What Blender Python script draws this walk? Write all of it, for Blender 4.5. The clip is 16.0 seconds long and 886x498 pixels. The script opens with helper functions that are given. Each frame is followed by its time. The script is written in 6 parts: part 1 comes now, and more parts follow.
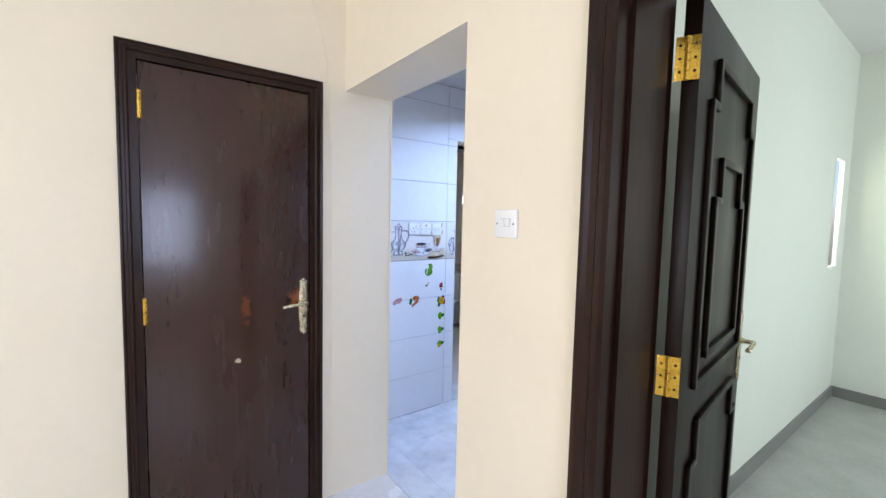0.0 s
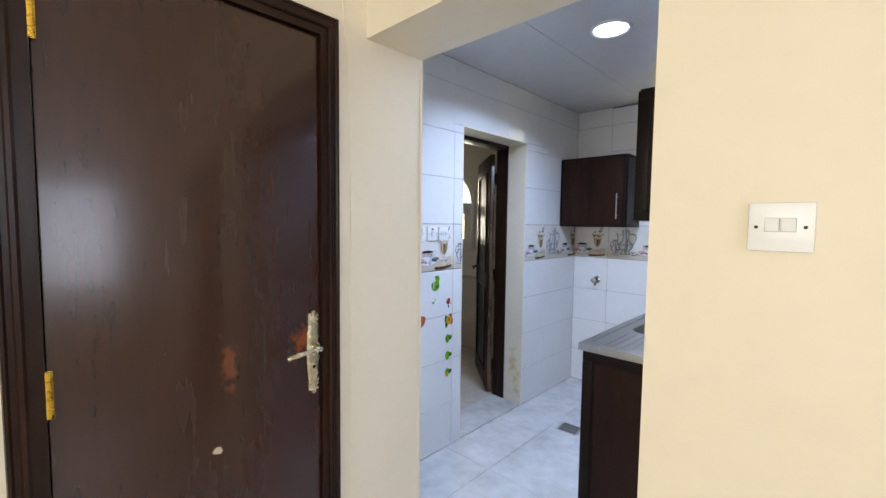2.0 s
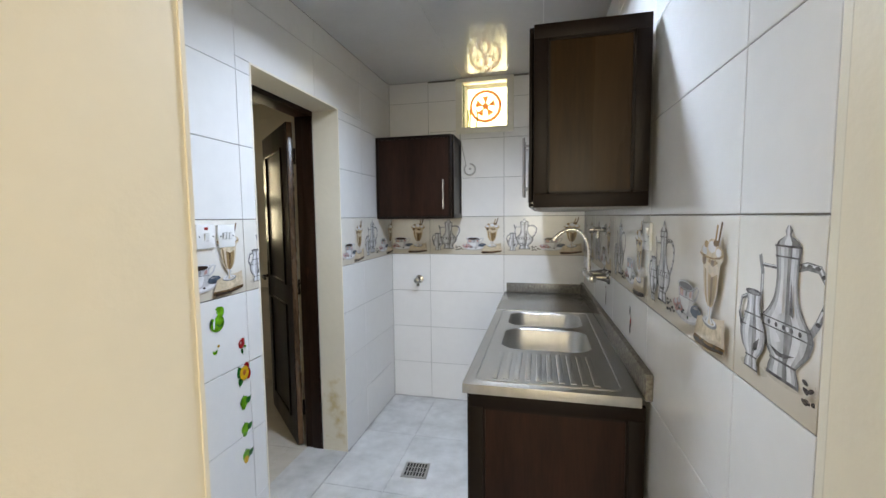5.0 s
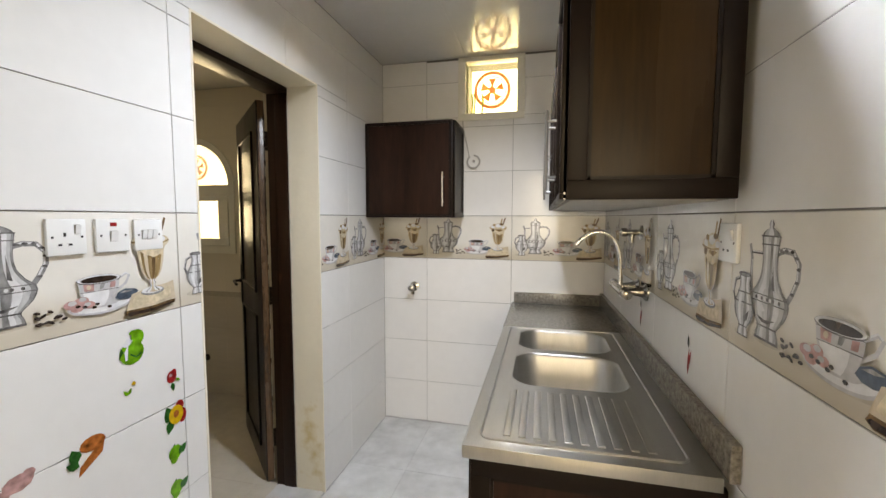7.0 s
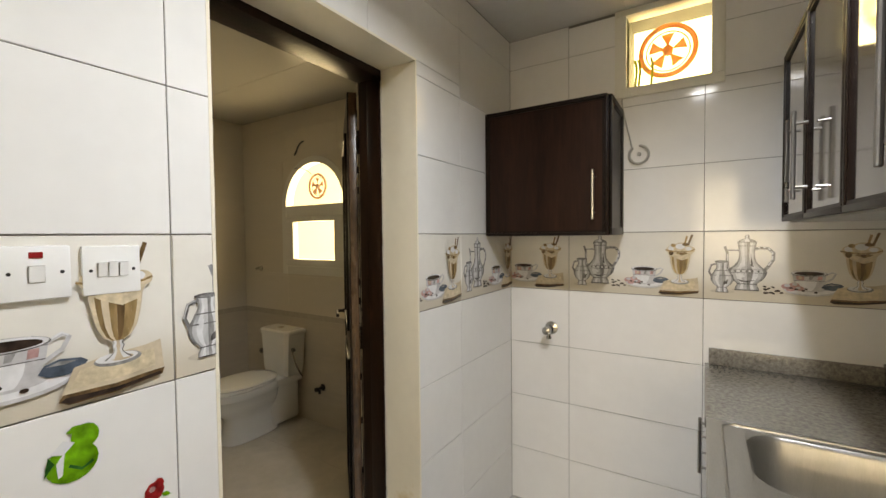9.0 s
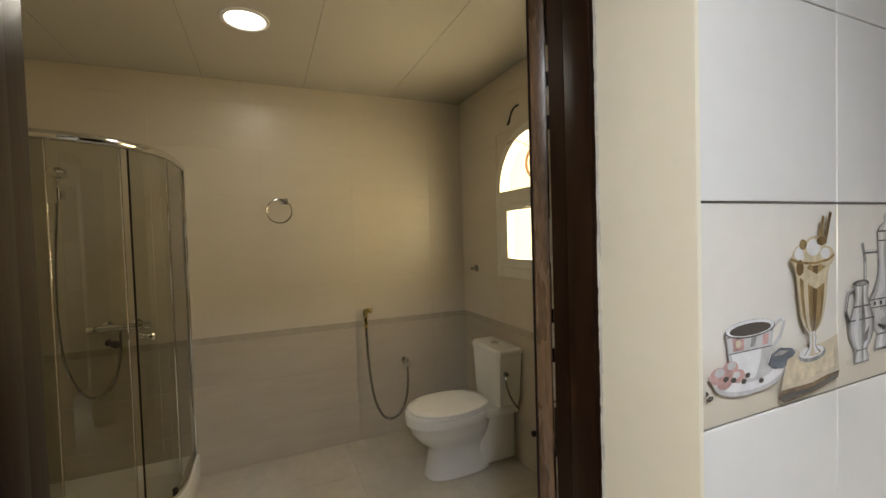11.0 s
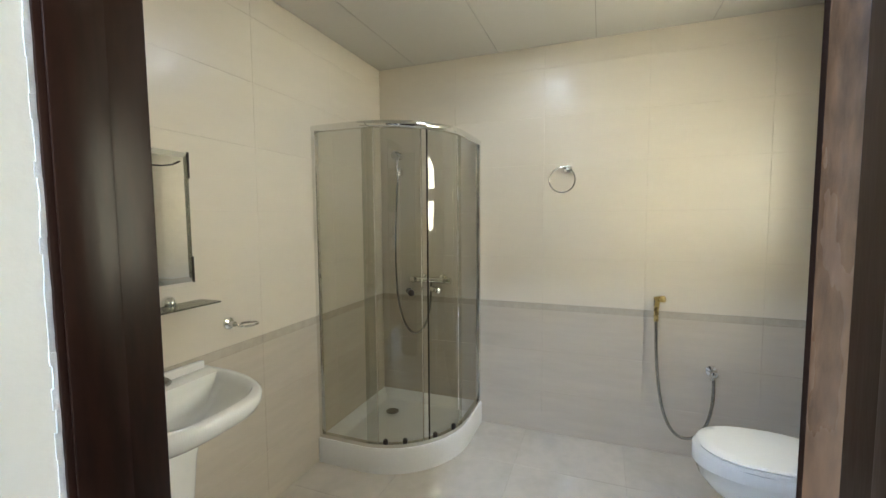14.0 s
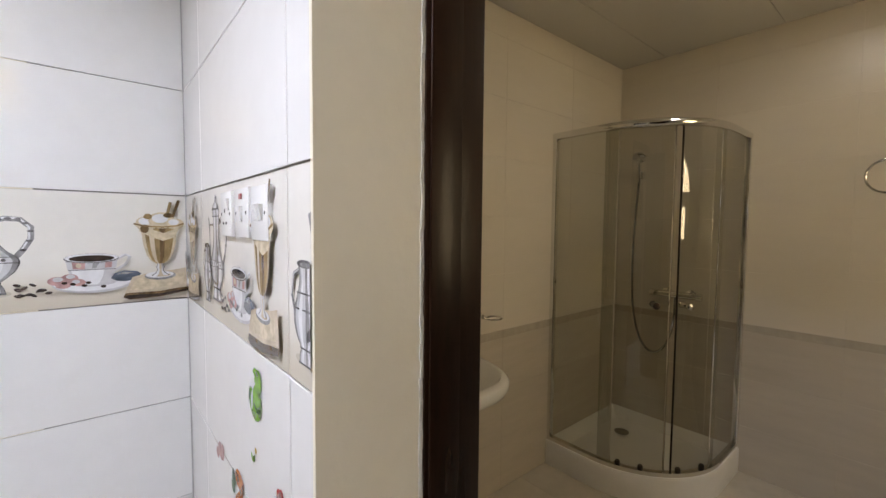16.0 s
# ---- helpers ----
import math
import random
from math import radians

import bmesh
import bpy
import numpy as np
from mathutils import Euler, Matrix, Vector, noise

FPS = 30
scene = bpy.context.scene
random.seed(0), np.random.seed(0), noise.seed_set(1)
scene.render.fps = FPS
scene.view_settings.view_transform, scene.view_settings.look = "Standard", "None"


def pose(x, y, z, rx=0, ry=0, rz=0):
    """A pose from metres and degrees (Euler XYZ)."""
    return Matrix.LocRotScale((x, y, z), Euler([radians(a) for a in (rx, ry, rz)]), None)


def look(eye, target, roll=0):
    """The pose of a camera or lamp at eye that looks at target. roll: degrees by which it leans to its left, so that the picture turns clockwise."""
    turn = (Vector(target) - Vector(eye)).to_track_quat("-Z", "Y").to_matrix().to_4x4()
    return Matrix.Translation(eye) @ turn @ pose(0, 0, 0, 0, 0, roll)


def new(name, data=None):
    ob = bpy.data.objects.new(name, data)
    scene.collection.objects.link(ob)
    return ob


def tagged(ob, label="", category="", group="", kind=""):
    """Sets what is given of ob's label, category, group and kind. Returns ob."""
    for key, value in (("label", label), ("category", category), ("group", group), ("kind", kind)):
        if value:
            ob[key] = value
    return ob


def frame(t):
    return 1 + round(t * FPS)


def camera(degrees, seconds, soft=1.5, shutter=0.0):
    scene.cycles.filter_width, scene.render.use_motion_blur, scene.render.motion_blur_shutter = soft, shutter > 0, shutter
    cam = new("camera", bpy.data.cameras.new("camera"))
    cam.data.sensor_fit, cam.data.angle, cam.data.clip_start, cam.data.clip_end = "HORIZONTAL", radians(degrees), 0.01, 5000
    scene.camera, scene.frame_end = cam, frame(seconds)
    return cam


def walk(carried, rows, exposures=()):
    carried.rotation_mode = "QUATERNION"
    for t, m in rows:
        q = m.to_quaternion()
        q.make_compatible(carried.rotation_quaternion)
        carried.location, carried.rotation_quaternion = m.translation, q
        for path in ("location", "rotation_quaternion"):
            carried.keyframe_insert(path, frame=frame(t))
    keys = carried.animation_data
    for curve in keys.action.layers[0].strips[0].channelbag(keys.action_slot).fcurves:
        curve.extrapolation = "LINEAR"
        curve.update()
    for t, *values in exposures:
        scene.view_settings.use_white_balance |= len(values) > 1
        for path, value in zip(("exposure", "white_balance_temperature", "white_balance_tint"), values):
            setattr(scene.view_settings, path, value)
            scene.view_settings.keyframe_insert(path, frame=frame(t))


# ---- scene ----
cam = camera(94.0, 16.0)
EXPOSURES = [(0, 0.3, 5300, 18), (1, 0.2, 5250, 18), (1.5, 0.1, 5400, 17), (2, 0.2, 5950, 14), (2.5, 0.3, 6700, 11), (3.5, 0.3, 6900, 10), (4, 0.25, 7000, 9), (6.5, 0.3, 7500, 10), (7, 0.35, 8500, 12), (7.5, 0.35, 9000, 12), (9, 0.15, 9500, 11), (11.5, 0.65, 7900, 11), (12.5, 1.3, 6450, 8), (13.5, 1.65, 5950, 8), (14, 1.65, 5900, 8), (14.5, 1.55, 6000, 9), (15, 1.45, 6150, 9), (15.5, 0.85, 7000, 13), (16, 0.4, 8000, 17)]
PATH = [
    (0, (2.642, -0.632, 1.517), (1.043, 0.561, 1.374), 1.3),
    (0.5, (2.468, -0.743, 1.5), (0.753, 0.275, 1.352), 1.5),
    (1, (2.245, -0.813, 1.501), (0.558, 0.25, 1.35), 1.3),
    (1.5, (2.018, -0.747, 1.489), (0.438, 0.471, 1.349), 1.0),
    (2, (1.836, -0.656, 1.509), (0.459, 0.789, 1.381), 0.7),
    (2.5, (1.632, -0.614, 1.51), (0.508, 1.035, 1.384), -0.0),
    (3, (1.467, -0.575, 1.517), (0.571, 1.208, 1.382), -0.7),
    (3.5, (1.379, -0.48, 1.502), (0.661, 1.38, 1.353), -1.0),
    (4, (1.311, -0.329, 1.502), (0.709, 1.573, 1.355), -1.1),
    (6.5, (1.109, 0.173, 1.499), (0.72, 2.128, 1.331), 0.3),
    (7, (1.114, 0.302, 1.486), (0.651, 2.242, 1.335), 0.1),
    (7.5, (1.063, 0.451, 1.492), (0.524, 2.374, 1.375), 0.4),
    (8, (1.009, 0.59, 1.527), (0.342, 2.473, 1.423), 0.3),
    (8.5, (0.983, 0.752, 1.498), (0.114, 2.552, 1.42), -0.1),
    (9, (0.92, 0.954, 1.491), (-0.149, 2.643, 1.428), -0.6),
    (9.2, (0.889, 1.022, 1.477), (-0.276, 2.646, 1.424), -1.0),
    (11.3, (0.333, 1.745, 1.465), (-1.541, 2.443, 1.395), -1.7),
    (11.5, (0.337, 1.71, 1.466), (-1.555, 2.355, 1.39), -1.6),
    (12, (0.219, 1.805, 1.462), (-1.749, 2.157, 1.386), -0.7),
    (12.5, (0.164, 1.846, 1.451), (-1.833, 1.914, 1.365), -0.4),
    (13, (0.132, 1.958, 1.405), (-1.854, 1.742, 1.321), 0.0),
    (13.5, (0.111, 2.033, 1.406), (-1.828, 1.555, 1.295), -0.2),
    (14, (0.107, 2.049, 1.431), (-1.756, 1.336, 1.285), -0.4),
    (14.5, (0.091, 2.069, 1.42), (-1.684, 1.158, 1.274), -0.3),
    (15, (0.11, 2.062, 1.422), (-1.542, 0.943, 1.28), -0.4),
    (15.5, (0.161, 2.006, 1.42), (-1.341, 0.691, 1.297), 0.2),
    (16, (0.209, 1.956, 1.418), (-1.08, 0.43, 1.307), 0.5),
]
walk(cam, [(t, look(eye, target, roll)) for t, eye, target, roll in PATH], EXPOSURES)

# world: weak sky outside the openings
world = bpy.data.worlds.new("sky")
scene.world = world
world.use_nodes = True
_sky = world.node_tree.nodes.new("ShaderNodeTexSky")
_sky.sky_type, _sky.sun_disc = "NISHITA", False
_sky.sun_elevation, _sky.sun_rotation = radians(50), radians(40)
world.node_tree.links.new(_sky.outputs[0], world.node_tree.nodes["Background"].inputs[0])
world.node_tree.nodes["Background"].inputs[1].default_value = 0.1


def area(name, m, sx, sy, watts, color, shape="RECTANGLE"):
    la = bpy.data.lights.new(name, "AREA")
    la.shape, la.size, la.size_y, la.energy, la.color = shape, sx, sy, watts, color
    ob = new(name, la)
    ob.matrix_basis = m
    return ob


# daylight in the window openings, two of them unseen and added
area("window_light_hall_east", look((5.35, -1.3, 1.80), (0.57, -0.9, 1.3)), 1.5, 1.4, 42, (0.94, 0.96, 1.0))
# lamp added in an unseen south opening to brighten hall and kitchen
area("fill_light_hall_south", look((1.75, -4.15, 1.75), (1.5, 0.3, 1.1)), 1.9, 1.5, 66, (1.0, 0.92, 0.74))
area("window_light_kitchen", look((0.77, 3.46, 2.36), (0.85, 1.0, 1.0)), 0.5, 0.5, 3, (1.0, 0.92, 0.52))
area("window_light_bathroom", look((-1.69, 3.247, 1.66), (-1.69, 1.0, 1.66)), 0.95, 1.05, 24, (1.0, 0.90, 0.66))
# lamp added out of view on the east side to light the bedroom
area("fill_light_bedroom", look((5.1, 2.6, 1.7), (1.8, 2.6, 1.2)), 1.6, 1.3, 46, (1.0, 1.0, 0.86))
area("window_light_bedroom_arch", look((1.48, 4.02, 1.68), (3.0, 4.02, 1.6)), 0.55, 1.0, 7, (0.95, 1.0, 0.95))
# ceiling downlights
area("downlight_light_kitchen", look((0.900, 1.608, 2.543), (0.900, 1.608, 0)), 0.15, 0.15, 31, (0.60, 0.74, 1.0), "DISK").data.spread = radians(150)
area("downlight_light_bathroom", look((-1.80, 1.675, 2.497), (-1.80, 1.675, 0)), 0.16, 0.16, 1.7, (0.86, 0.93, 1.0), "DISK")


# ---- materials ----
def mat(name, color, rough=0.5, metal=0.0, var=0.06, scale=6.0, fine=60.0, bump=0.04, bump_scale=40.0, coat=0.0, dark=None, rough_var=0.08, stretch=(1, 1, 1), rnd=0.0, ior=1.5):
    m = bpy.data.materials.new(name)
    m.use_nodes = True
    n, l = m.node_tree.nodes, m.node_tree.links
    b = n["Principled BSDF"]
    b.inputs["Metallic"].default_value, b.inputs["Coat Weight"].default_value, b.inputs["IOR"].default_value = metal, coat, ior
    b.inputs["Coat Roughness"].default_value = 0.08
    geo = n.new("ShaderNodeNewGeometry")
    mp = n.new("ShaderNodeMapping")
    mp.inputs["Scale"].default_value = stretch
    l.new(geo.outputs["Position"], mp.inputs[0])
    a, c = n.new("ShaderNodeTexNoise"), n.new("ShaderNodeTexNoise")
    for tex, s in ((a, scale), (c, fine)):
        tex.inputs["Scale"].default_value, tex.inputs["Detail"].default_value = s, 5
        l.new(mp.outputs[0], tex.inputs["Vector"])
    mixf = n.new("ShaderNodeMath")
    mixf.operation = "MULTIPLY_ADD"
    mixf.inputs[1].default_value = 0.35
    l.new(c.outputs["Fac"], mixf.inputs[0])
    sc = n.new("ShaderNodeMath")
    sc.operation = "MULTIPLY"
    sc.inputs[1].default_value = 0.65
    l.new(a.outputs["Fac"], sc.inputs[0])
    l.new(sc.outputs[0], mixf.inputs[2])
    last = mixf.outputs[0]
    if rnd:
        oi = n.new("ShaderNodeObjectInfo")
        add = n.new("ShaderNodeMath")
        add.operation = "MULTIPLY_ADD"
        add.inputs[1].default_value = rnd
        l.new(oi.outputs["Random"], add.inputs[0])
        l.new(last, add.inputs[2])
        last = add.outputs[0]
    ramp = n.new("ShaderNodeValToRGB")
    d = dark or [max(0, v * (1 - 2.2 * var)) for v in color]
    hi = [min(1, v * (1 + var)) for v in color]
    ramp.color_ramp.elements[0].position, ramp.color_ramp.elements[1].position = 0.27, 0.78
    ramp.color_ramp.elements[0].color, ramp.color_ramp.elements[1].color = (*d, 1), (*hi, 1)
    l.new(last, ramp.inputs[0])
    l.new(ramp.outputs[0], b.inputs["Base Color"])
    rr = n.new("ShaderNodeMapRange")
    rr.inputs["To Min"].default_value, rr.inputs["To Max"].default_value = max(0.02, rough - rough_var), min(1, rough + rough_var)
    l.new(a.outputs["Fac"], rr.inputs["Value"])
    l.new(rr.outputs[0], b.inputs["Roughness"])
    if bump:
        bt = n.new("ShaderNodeTexNoise")
        bt.inputs["Scale"].default_value, bt.inputs["Detail"].default_value = bump_scale, 4
        l.new(mp.outputs[0], bt.inputs["Vector"])
        bp = n.new("ShaderNodeBump")
        bp.inputs["Strength"].default_value, bp.inputs["Distance"].default_value = bump, 0.01
        l.new(bt.outputs["Fac"], bp.inputs["Height"])
        l.new(bp.outputs[0], b.inputs["Normal"])
    return m


def wear(m, centre, radius, color, thresh=0.55, scale=14.0, soft_edge=0.06):
    """Worn patches of another colour round a place, with a noisy outline."""
    n, l = m.node_tree.nodes, m.node_tree.links
    b = n["Principled BSDF"]
    src = b.inputs["Base Color"].links[0].from_socket
    geo = n.new("ShaderNodeNewGeometry")
    sub = n.new("ShaderNodeVectorMath")
    sub.operation = "SUBTRACT"
    sub.inputs[1].default_value = centre
    l.new(geo.outputs["Position"], sub.inputs[0])
    div = n.new("ShaderNodeVectorMath")
    div.operation = "DIVIDE"
    div.inputs[1].default_value = radius
    l.new(sub.outputs[0], div.inputs[0])
    ln = n.new("ShaderNodeVectorMath")
    ln.operation = "LENGTH"
    l.new(div.outputs[0], ln.inputs[0])
    tex = n.new("ShaderNodeTexNoise")
    tex.inputs["Scale"].default_value, tex.inputs["Detail"].default_value = scale, 6
    l.new(geo.outputs["Position"], tex.inputs["Vector"])
    s = n.new("ShaderNodeMath")
    s.operation = "MULTIPLY_ADD"
    s.inputs[1].default_value = -0.45
    l.new(ln.outputs["Value"], s.inputs[0])
    l.new(tex.outputs["Fac"], s.inputs[2])
    r = n.new("ShaderNodeMapRange")
    r.inputs["From Min"].default_value, r.inputs["From Max"].default_value = thresh - 0.38 - soft_edge, thresh - 0.38 + soft_edge
    l.new(s.outputs[0], r.inputs["Value"])
    mix = n.new("ShaderNodeMix")
    mix.data_type = "RGBA"
    l.new(r.outputs[0], mix.inputs["Factor"])
    l.new(src, mix.inputs[6])
    mix.inputs[7].default_value = (*color, 1)
    l.new(mix.outputs[2], b.inputs["Base Color"])
    return m


def glass(name, color=(1, 1, 1), rough=0.0, amount=0.08):
    """Thin clear pane: see-through with a Fresnel gloss."""
    m = bpy.data.materials.new(name)
    m.use_nodes = True
    n, l = m.node_tree.nodes, m.node_tree.links
    n.remove(n["Principled BSDF"])
    tr, gl, lw, mx = n.new("ShaderNodeBsdfTransparent"), n.new("ShaderNodeBsdfGlossy"), n.new("ShaderNodeLayerWeight"), n.new("ShaderNodeMixShader")
    tr.inputs[0].default_value = (*color, 1)
    gl.inputs["Roughness"].default_value = rough
    lw.inputs["Blend"].default_value = 0.5
    pw, ma = n.new("ShaderNodeMath"), n.new("ShaderNodeMath")
    pw.operation, ma.operation = "POWER", "MULTIPLY_ADD"
    pw.inputs[1].default_value, ma.inputs[1].default_value, ma.inputs[2].default_value = 4.0, 0.75, amount
    l.new(lw.outputs["Facing"], pw.inputs[0])
    l.new(pw.outputs[0], ma.inputs[0])
    l.new(ma.outputs[0], mx.inputs[0])
    l.new(tr.outputs[0], mx.inputs[1])
    l.new(gl.outputs[0], mx.inputs[2])
    l.new(mx.outputs[0], n["Material Output"].inputs[0])
    return m


def glow(name, color, strength):
    m = bpy.data.materials.new(name)
    m.use_nodes = True
    b = m.node_tree.nodes["Principled BSDF"]
    b.inputs["Base Color"].default_value = (*color, 1)
    b.inputs["Emission Color"].default_value = (*color, 1)
    b.inputs["Emission Strength"].default_value = strength
    return m


def translucent(name, color):
    m = bpy.data.materials.new(name)
    m.use_nodes = True
    n, l = m.node_tree.nodes, m.node_tree.links
    t, mx = n.new("ShaderNodeBsdfTranslucent"), n.new("ShaderNodeMixShader")
    t.inputs[0].default_value = (*color, 1)
    n["Principled BSDF"].inputs["Base Color"].default_value = (*color, 1)
    n["Principled BSDF"].inputs["Roughness"].default_value = 0.4
    mx.inputs[0].default_value = 0.5
    l.new(n["Principled BSDF"].outputs[0], mx.inputs[1])
    l.new(t.outputs[0], mx.inputs[2])
    l.new(mx.outputs[0], n["Material Output"].inputs[0])
    return m


CREAM = mat("cream_wall_paint", (0.80, 0.72, 0.555), 0.55, var=0.025, scale=1.6, fine=25, bump=0.05, bump_scale=90)
REVEAL = wear(mat("yellowed_reveal_paint", (0.80, 0.74, 0.60), 0.45, var=0.03, scale=3, fine=30, bump=0.08, bump_scale=50), (-0.08, 2.22, 0.25), (0.12, 0.05, 0.42), (0.62, 0.50, 0.26), 0.80, 16, 0.14)
BEDWALL = mat("pale_green_white_paint", (0.76, 0.785, 0.68), 0.6, var=0.02, scale=1.5, fine=25, bump=0.04, bump_scale=90)
BEDFLOOR = mat("grey_screed_floor", (0.45, 0.46, 0.42), 0.5, var=0.12, scale=4, fine=40)
SKIRT = mat("grey_skirting", (0.22, 0.22, 0.20), 0.4, var=0.08)
HALLFLOOR = mat("pale_hall_floor", (0.60, 0.57, 0.52), 0.25, var=0.08, scale=3, fine=30)
WHITECEIL = mat("white_ceiling_paint", (0.80, 0.79, 0.76), 0.6, var=0.02)
TILE = mat("white_glazed_tile", (0.80, 0.79, 0.77), 0.10, var=0.025, scale=2.5, fine=20, bump=0.015, bump_scale=9, rnd=0.12, rough_var=0.04)
GROUT = mat("grey_grout", (0.20, 0.19, 0.17), 0.8, var=0.15, scale=12)
BTILE = mat("cream_bathroom_tile", (0.64, 0.58, 0.48), 0.30, var=0.025, scale=1.2, fine=7, stretch=(0.8, 0.8, 3.5), bump=0.02, bump_scale=8, rnd=0.04, rough_var=0.015)
BTILE_LOW = mat("grey_beige_bathroom_tile", (0.55, 0.49, 0.40), 0.20, var=0.06, scale=1.3, fine=6, stretch=(0.9, 0.9, 5), bump=0.02, bump_scale=8, rnd=0.05, rough_var=0.015)
BBORDER = mat("taupe_border_tile", (0.48, 0.425, 0.345), 0.22, var=0.08, scale=20, fine=70)
BGROUT = mat("beige_grout", (0.56, 0.51, 0.43), 0.8, var=0.1)
KFLOOR = mat("pale_marbled_floor_tile", (0.62, 0.62, 0.61), 0.22, var=0.13, scale=4, fine=14, bump=0.02, rnd=0.08, dark=(0.40, 0.395, 0.385))
wear(KFLOOR, (0.5, 1.9, 0), (0.9, 1.1, 0.2), (0.50, 0.48, 0.43), 1.02, 5, 0.12)
KGROUT = mat("pale_floor_grout", (0.42, 0.41, 0.40), 0.8)
BFLOOR = mat("beige_grey_floor_tile", (0.54, 0.495, 0.42), 0.17, var=0.09, scale=3, fine=15, bump=0.015, rnd=0.1)
KCEIL = mat("glossy_ceiling_panel", (0.62, 0.62, 0.61), 0.12, var=0.03, bump=0.012, bump_scale=7, rough_var=0.03)
KJOINT = mat("pale_ceiling_strip", (0.74, 0.74, 0.72), 0.35, var=0.05)
BCEIL = mat("satin_ceiling_panel", (0.52, 0.50, 0.45), 0.25, var=0.01, scale=1.5, fine=8, bump=0.0, rough_var=0.03)
JOINT = mat("dark_joint", (0.22, 0.21, 0.19), 0.8)
DOORWOOD = mat("dark_brown_gloss_door", (0.012, 0.005, 0.003), 0.33, var=0.35, scale=2.2, fine=24, bump=0.05, bump_scale=18, coat=0.0, ior=1.27, stretch=(3, 3, 0.5), rough_var=0.10)
CLOSED = mat("worn_dark_brown_door", (0.040, 0.013, 0.007), 0.25, var=0.16, scale=1.6, fine=20, bump=0.03, bump_scale=9, coat=0.15, stretch=(3, 3, 0.5), rough_var=0.12)
wear(CLOSED, (0.55, 0.0, 1.11), (0.06, 0.055, 0.06), (0.22, 0.055, 0.014), 0.67, 34, 0.10)
wear(CLOSED, (0.55, -0.226, 1.09), (0.06, 0.035, 0.11), (0.13, 0.034, 0.012), 0.66, 30, 0.10)
wear(CLOSED, (0.55, 0.108, 1.0), (0.06, 0.012, 0.45), (0.20, 0.05, 0.016), 0.84, 24, 0.08)
wear(CLOSED, (0.55, -0.262, 0.835), (0.06, 0.014, 0.012), (0.62, 0.50, 0.36), 0.45, 60, 0.03)
FRAMEWOOD = mat("dark_brown_frame", (0.026, 0.010, 0.005), 0.31, var=0.35, scale=3, fine=30, bump=0.05, bump_scale=20, coat=0.0, ior=1.3, stretch=(3, 3, 0.5))
wear(FRAMEWOOD, (-0.24, 2.22, 1.15), (0.1, 0.06, 0.6), (0.07, 0.027, 0.013), 1.0, 9, 0.12)
PALECHIP = mat("chipped_plaster_edge", (0.66, 0.63, 0.56), 0.8, var=0.12, scale=25, bump=0.3, bump_scale=60)
CABINET = mat("dark_wenge_laminate", (0.030, 0.012, 0.007), 0.36, var=0.35, scale=3, fine=30, bump=0.02, coat=0.0, ior=1.25, stretch=(4, 4, 0.35), rough_var=0.06)
CABFIELD = mat("olive_brown_end_panel", (0.042, 0.023, 0.009), 0.27, var=0.25, scale=2.5, fine=26, bump=0.02, ior=1.2, stretch=(4, 4, 0.35), rough_var=0.06)
EDGEWOOD = mat("worn_bare_door_edge", (0.16, 0.086, 0.042), 0.28, var=0.4, scale=5, fine=40, bump=0.08, bump_scale=40, stretch=(3, 3, 0.6))
CABTRIM = mat("dark_aluminium_trim", (0.011, 0.0055, 0.0035), 0.40, ior=1.25, var=0.2)
CABDOOR = mat("glossy_dark_cabinet_door", (0.030, 0.022, 0.020), 0.07, var=0.2, scale=2, coat=0.6, bump=0.0)
CABUNDER = mat("pale_board_underside", (0.42, 0.40, 0.36), 0.6, var=0.1)
STEEL = mat("brushed_stainless_steel", (0.50, 0.495, 0.475), 0.35, metal=1.0, var=0.08, scale=5, fine=60, bump=0.03, bump_scale=30, stretch=(6, 1, 1))
CHROME = mat("polished_chrome", (0.80, 0.80, 0.78), 0.08, metal=1.0, var=0.04, bump=0.0)
SATIN = mat("satin_steel_handle", (0.42, 0.41, 0.40), 0.30, metal=1.0, var=0.06, bump=0.0)
DULLCHROME = mat("tarnished_chrome", (0.46, 0.455, 0.435), 0.2, metal=1.0, var=0.15, scale=30, bump=0.02)
BRASS = mat("aged_brass", (0.62, 0.47, 0.20), 0.28, metal=1.0, var=0.2, scale=40, bump=0.15, bump_scale=120)
PALEBRASS = mat("pale_brass_plate", (0.68, 0.60, 0.40), 0.26, metal=1.0, var=0.2, scale=50, bump=0.25, bump_scale=160)
GOLD = mat("yellow_gold_hinge", (0.78, 0.50, 0.06), 0.28, metal=0.85, var=0.1, scale=30)
DARKMETAL = mat("dark_bronze_metal", (0.05, 0.04, 0.035), 0.35, metal=0.8, var=0.2)
GRANITE = mat("speckled_brown_granite", (0.27, 0.25, 0.215), 0.22, var=0.3, scale=70, fine=190, dark=(0.075, 0.065, 0.055), bump=0.01)
CERAMIC = mat("white_glazed_ceramic", (0.80, 0.79, 0.75), 0.09, var=0.02, bump=0.0, coat=0.3)
TRAY = mat("white_acrylic_tray", (0.80, 0.79, 0.77), 0.16, var=0.03, bump=0.0)
UPVC = mat("white_window_plastic", (0.74, 0.72, 0.64), 0.35, var=0.03)
PLASTIC = mat("white_switch_plastic", (0.82, 0.82, 0.80), 0.25, var=0.015, bump=0.0)
BLACK = mat("black_plastic", (0.015, 0.014, 0.013), 0.4, var=0.1)
RED = mat("red_neon_lens", (0.30, 0.01, 0.01), 0.3)
RUBBER = mat("grey_cable", (0.42, 0.41, 0.38), 0.5)
DARKHOLE = mat("dark_slot", (0.02, 0.02, 0.02), 0.7)
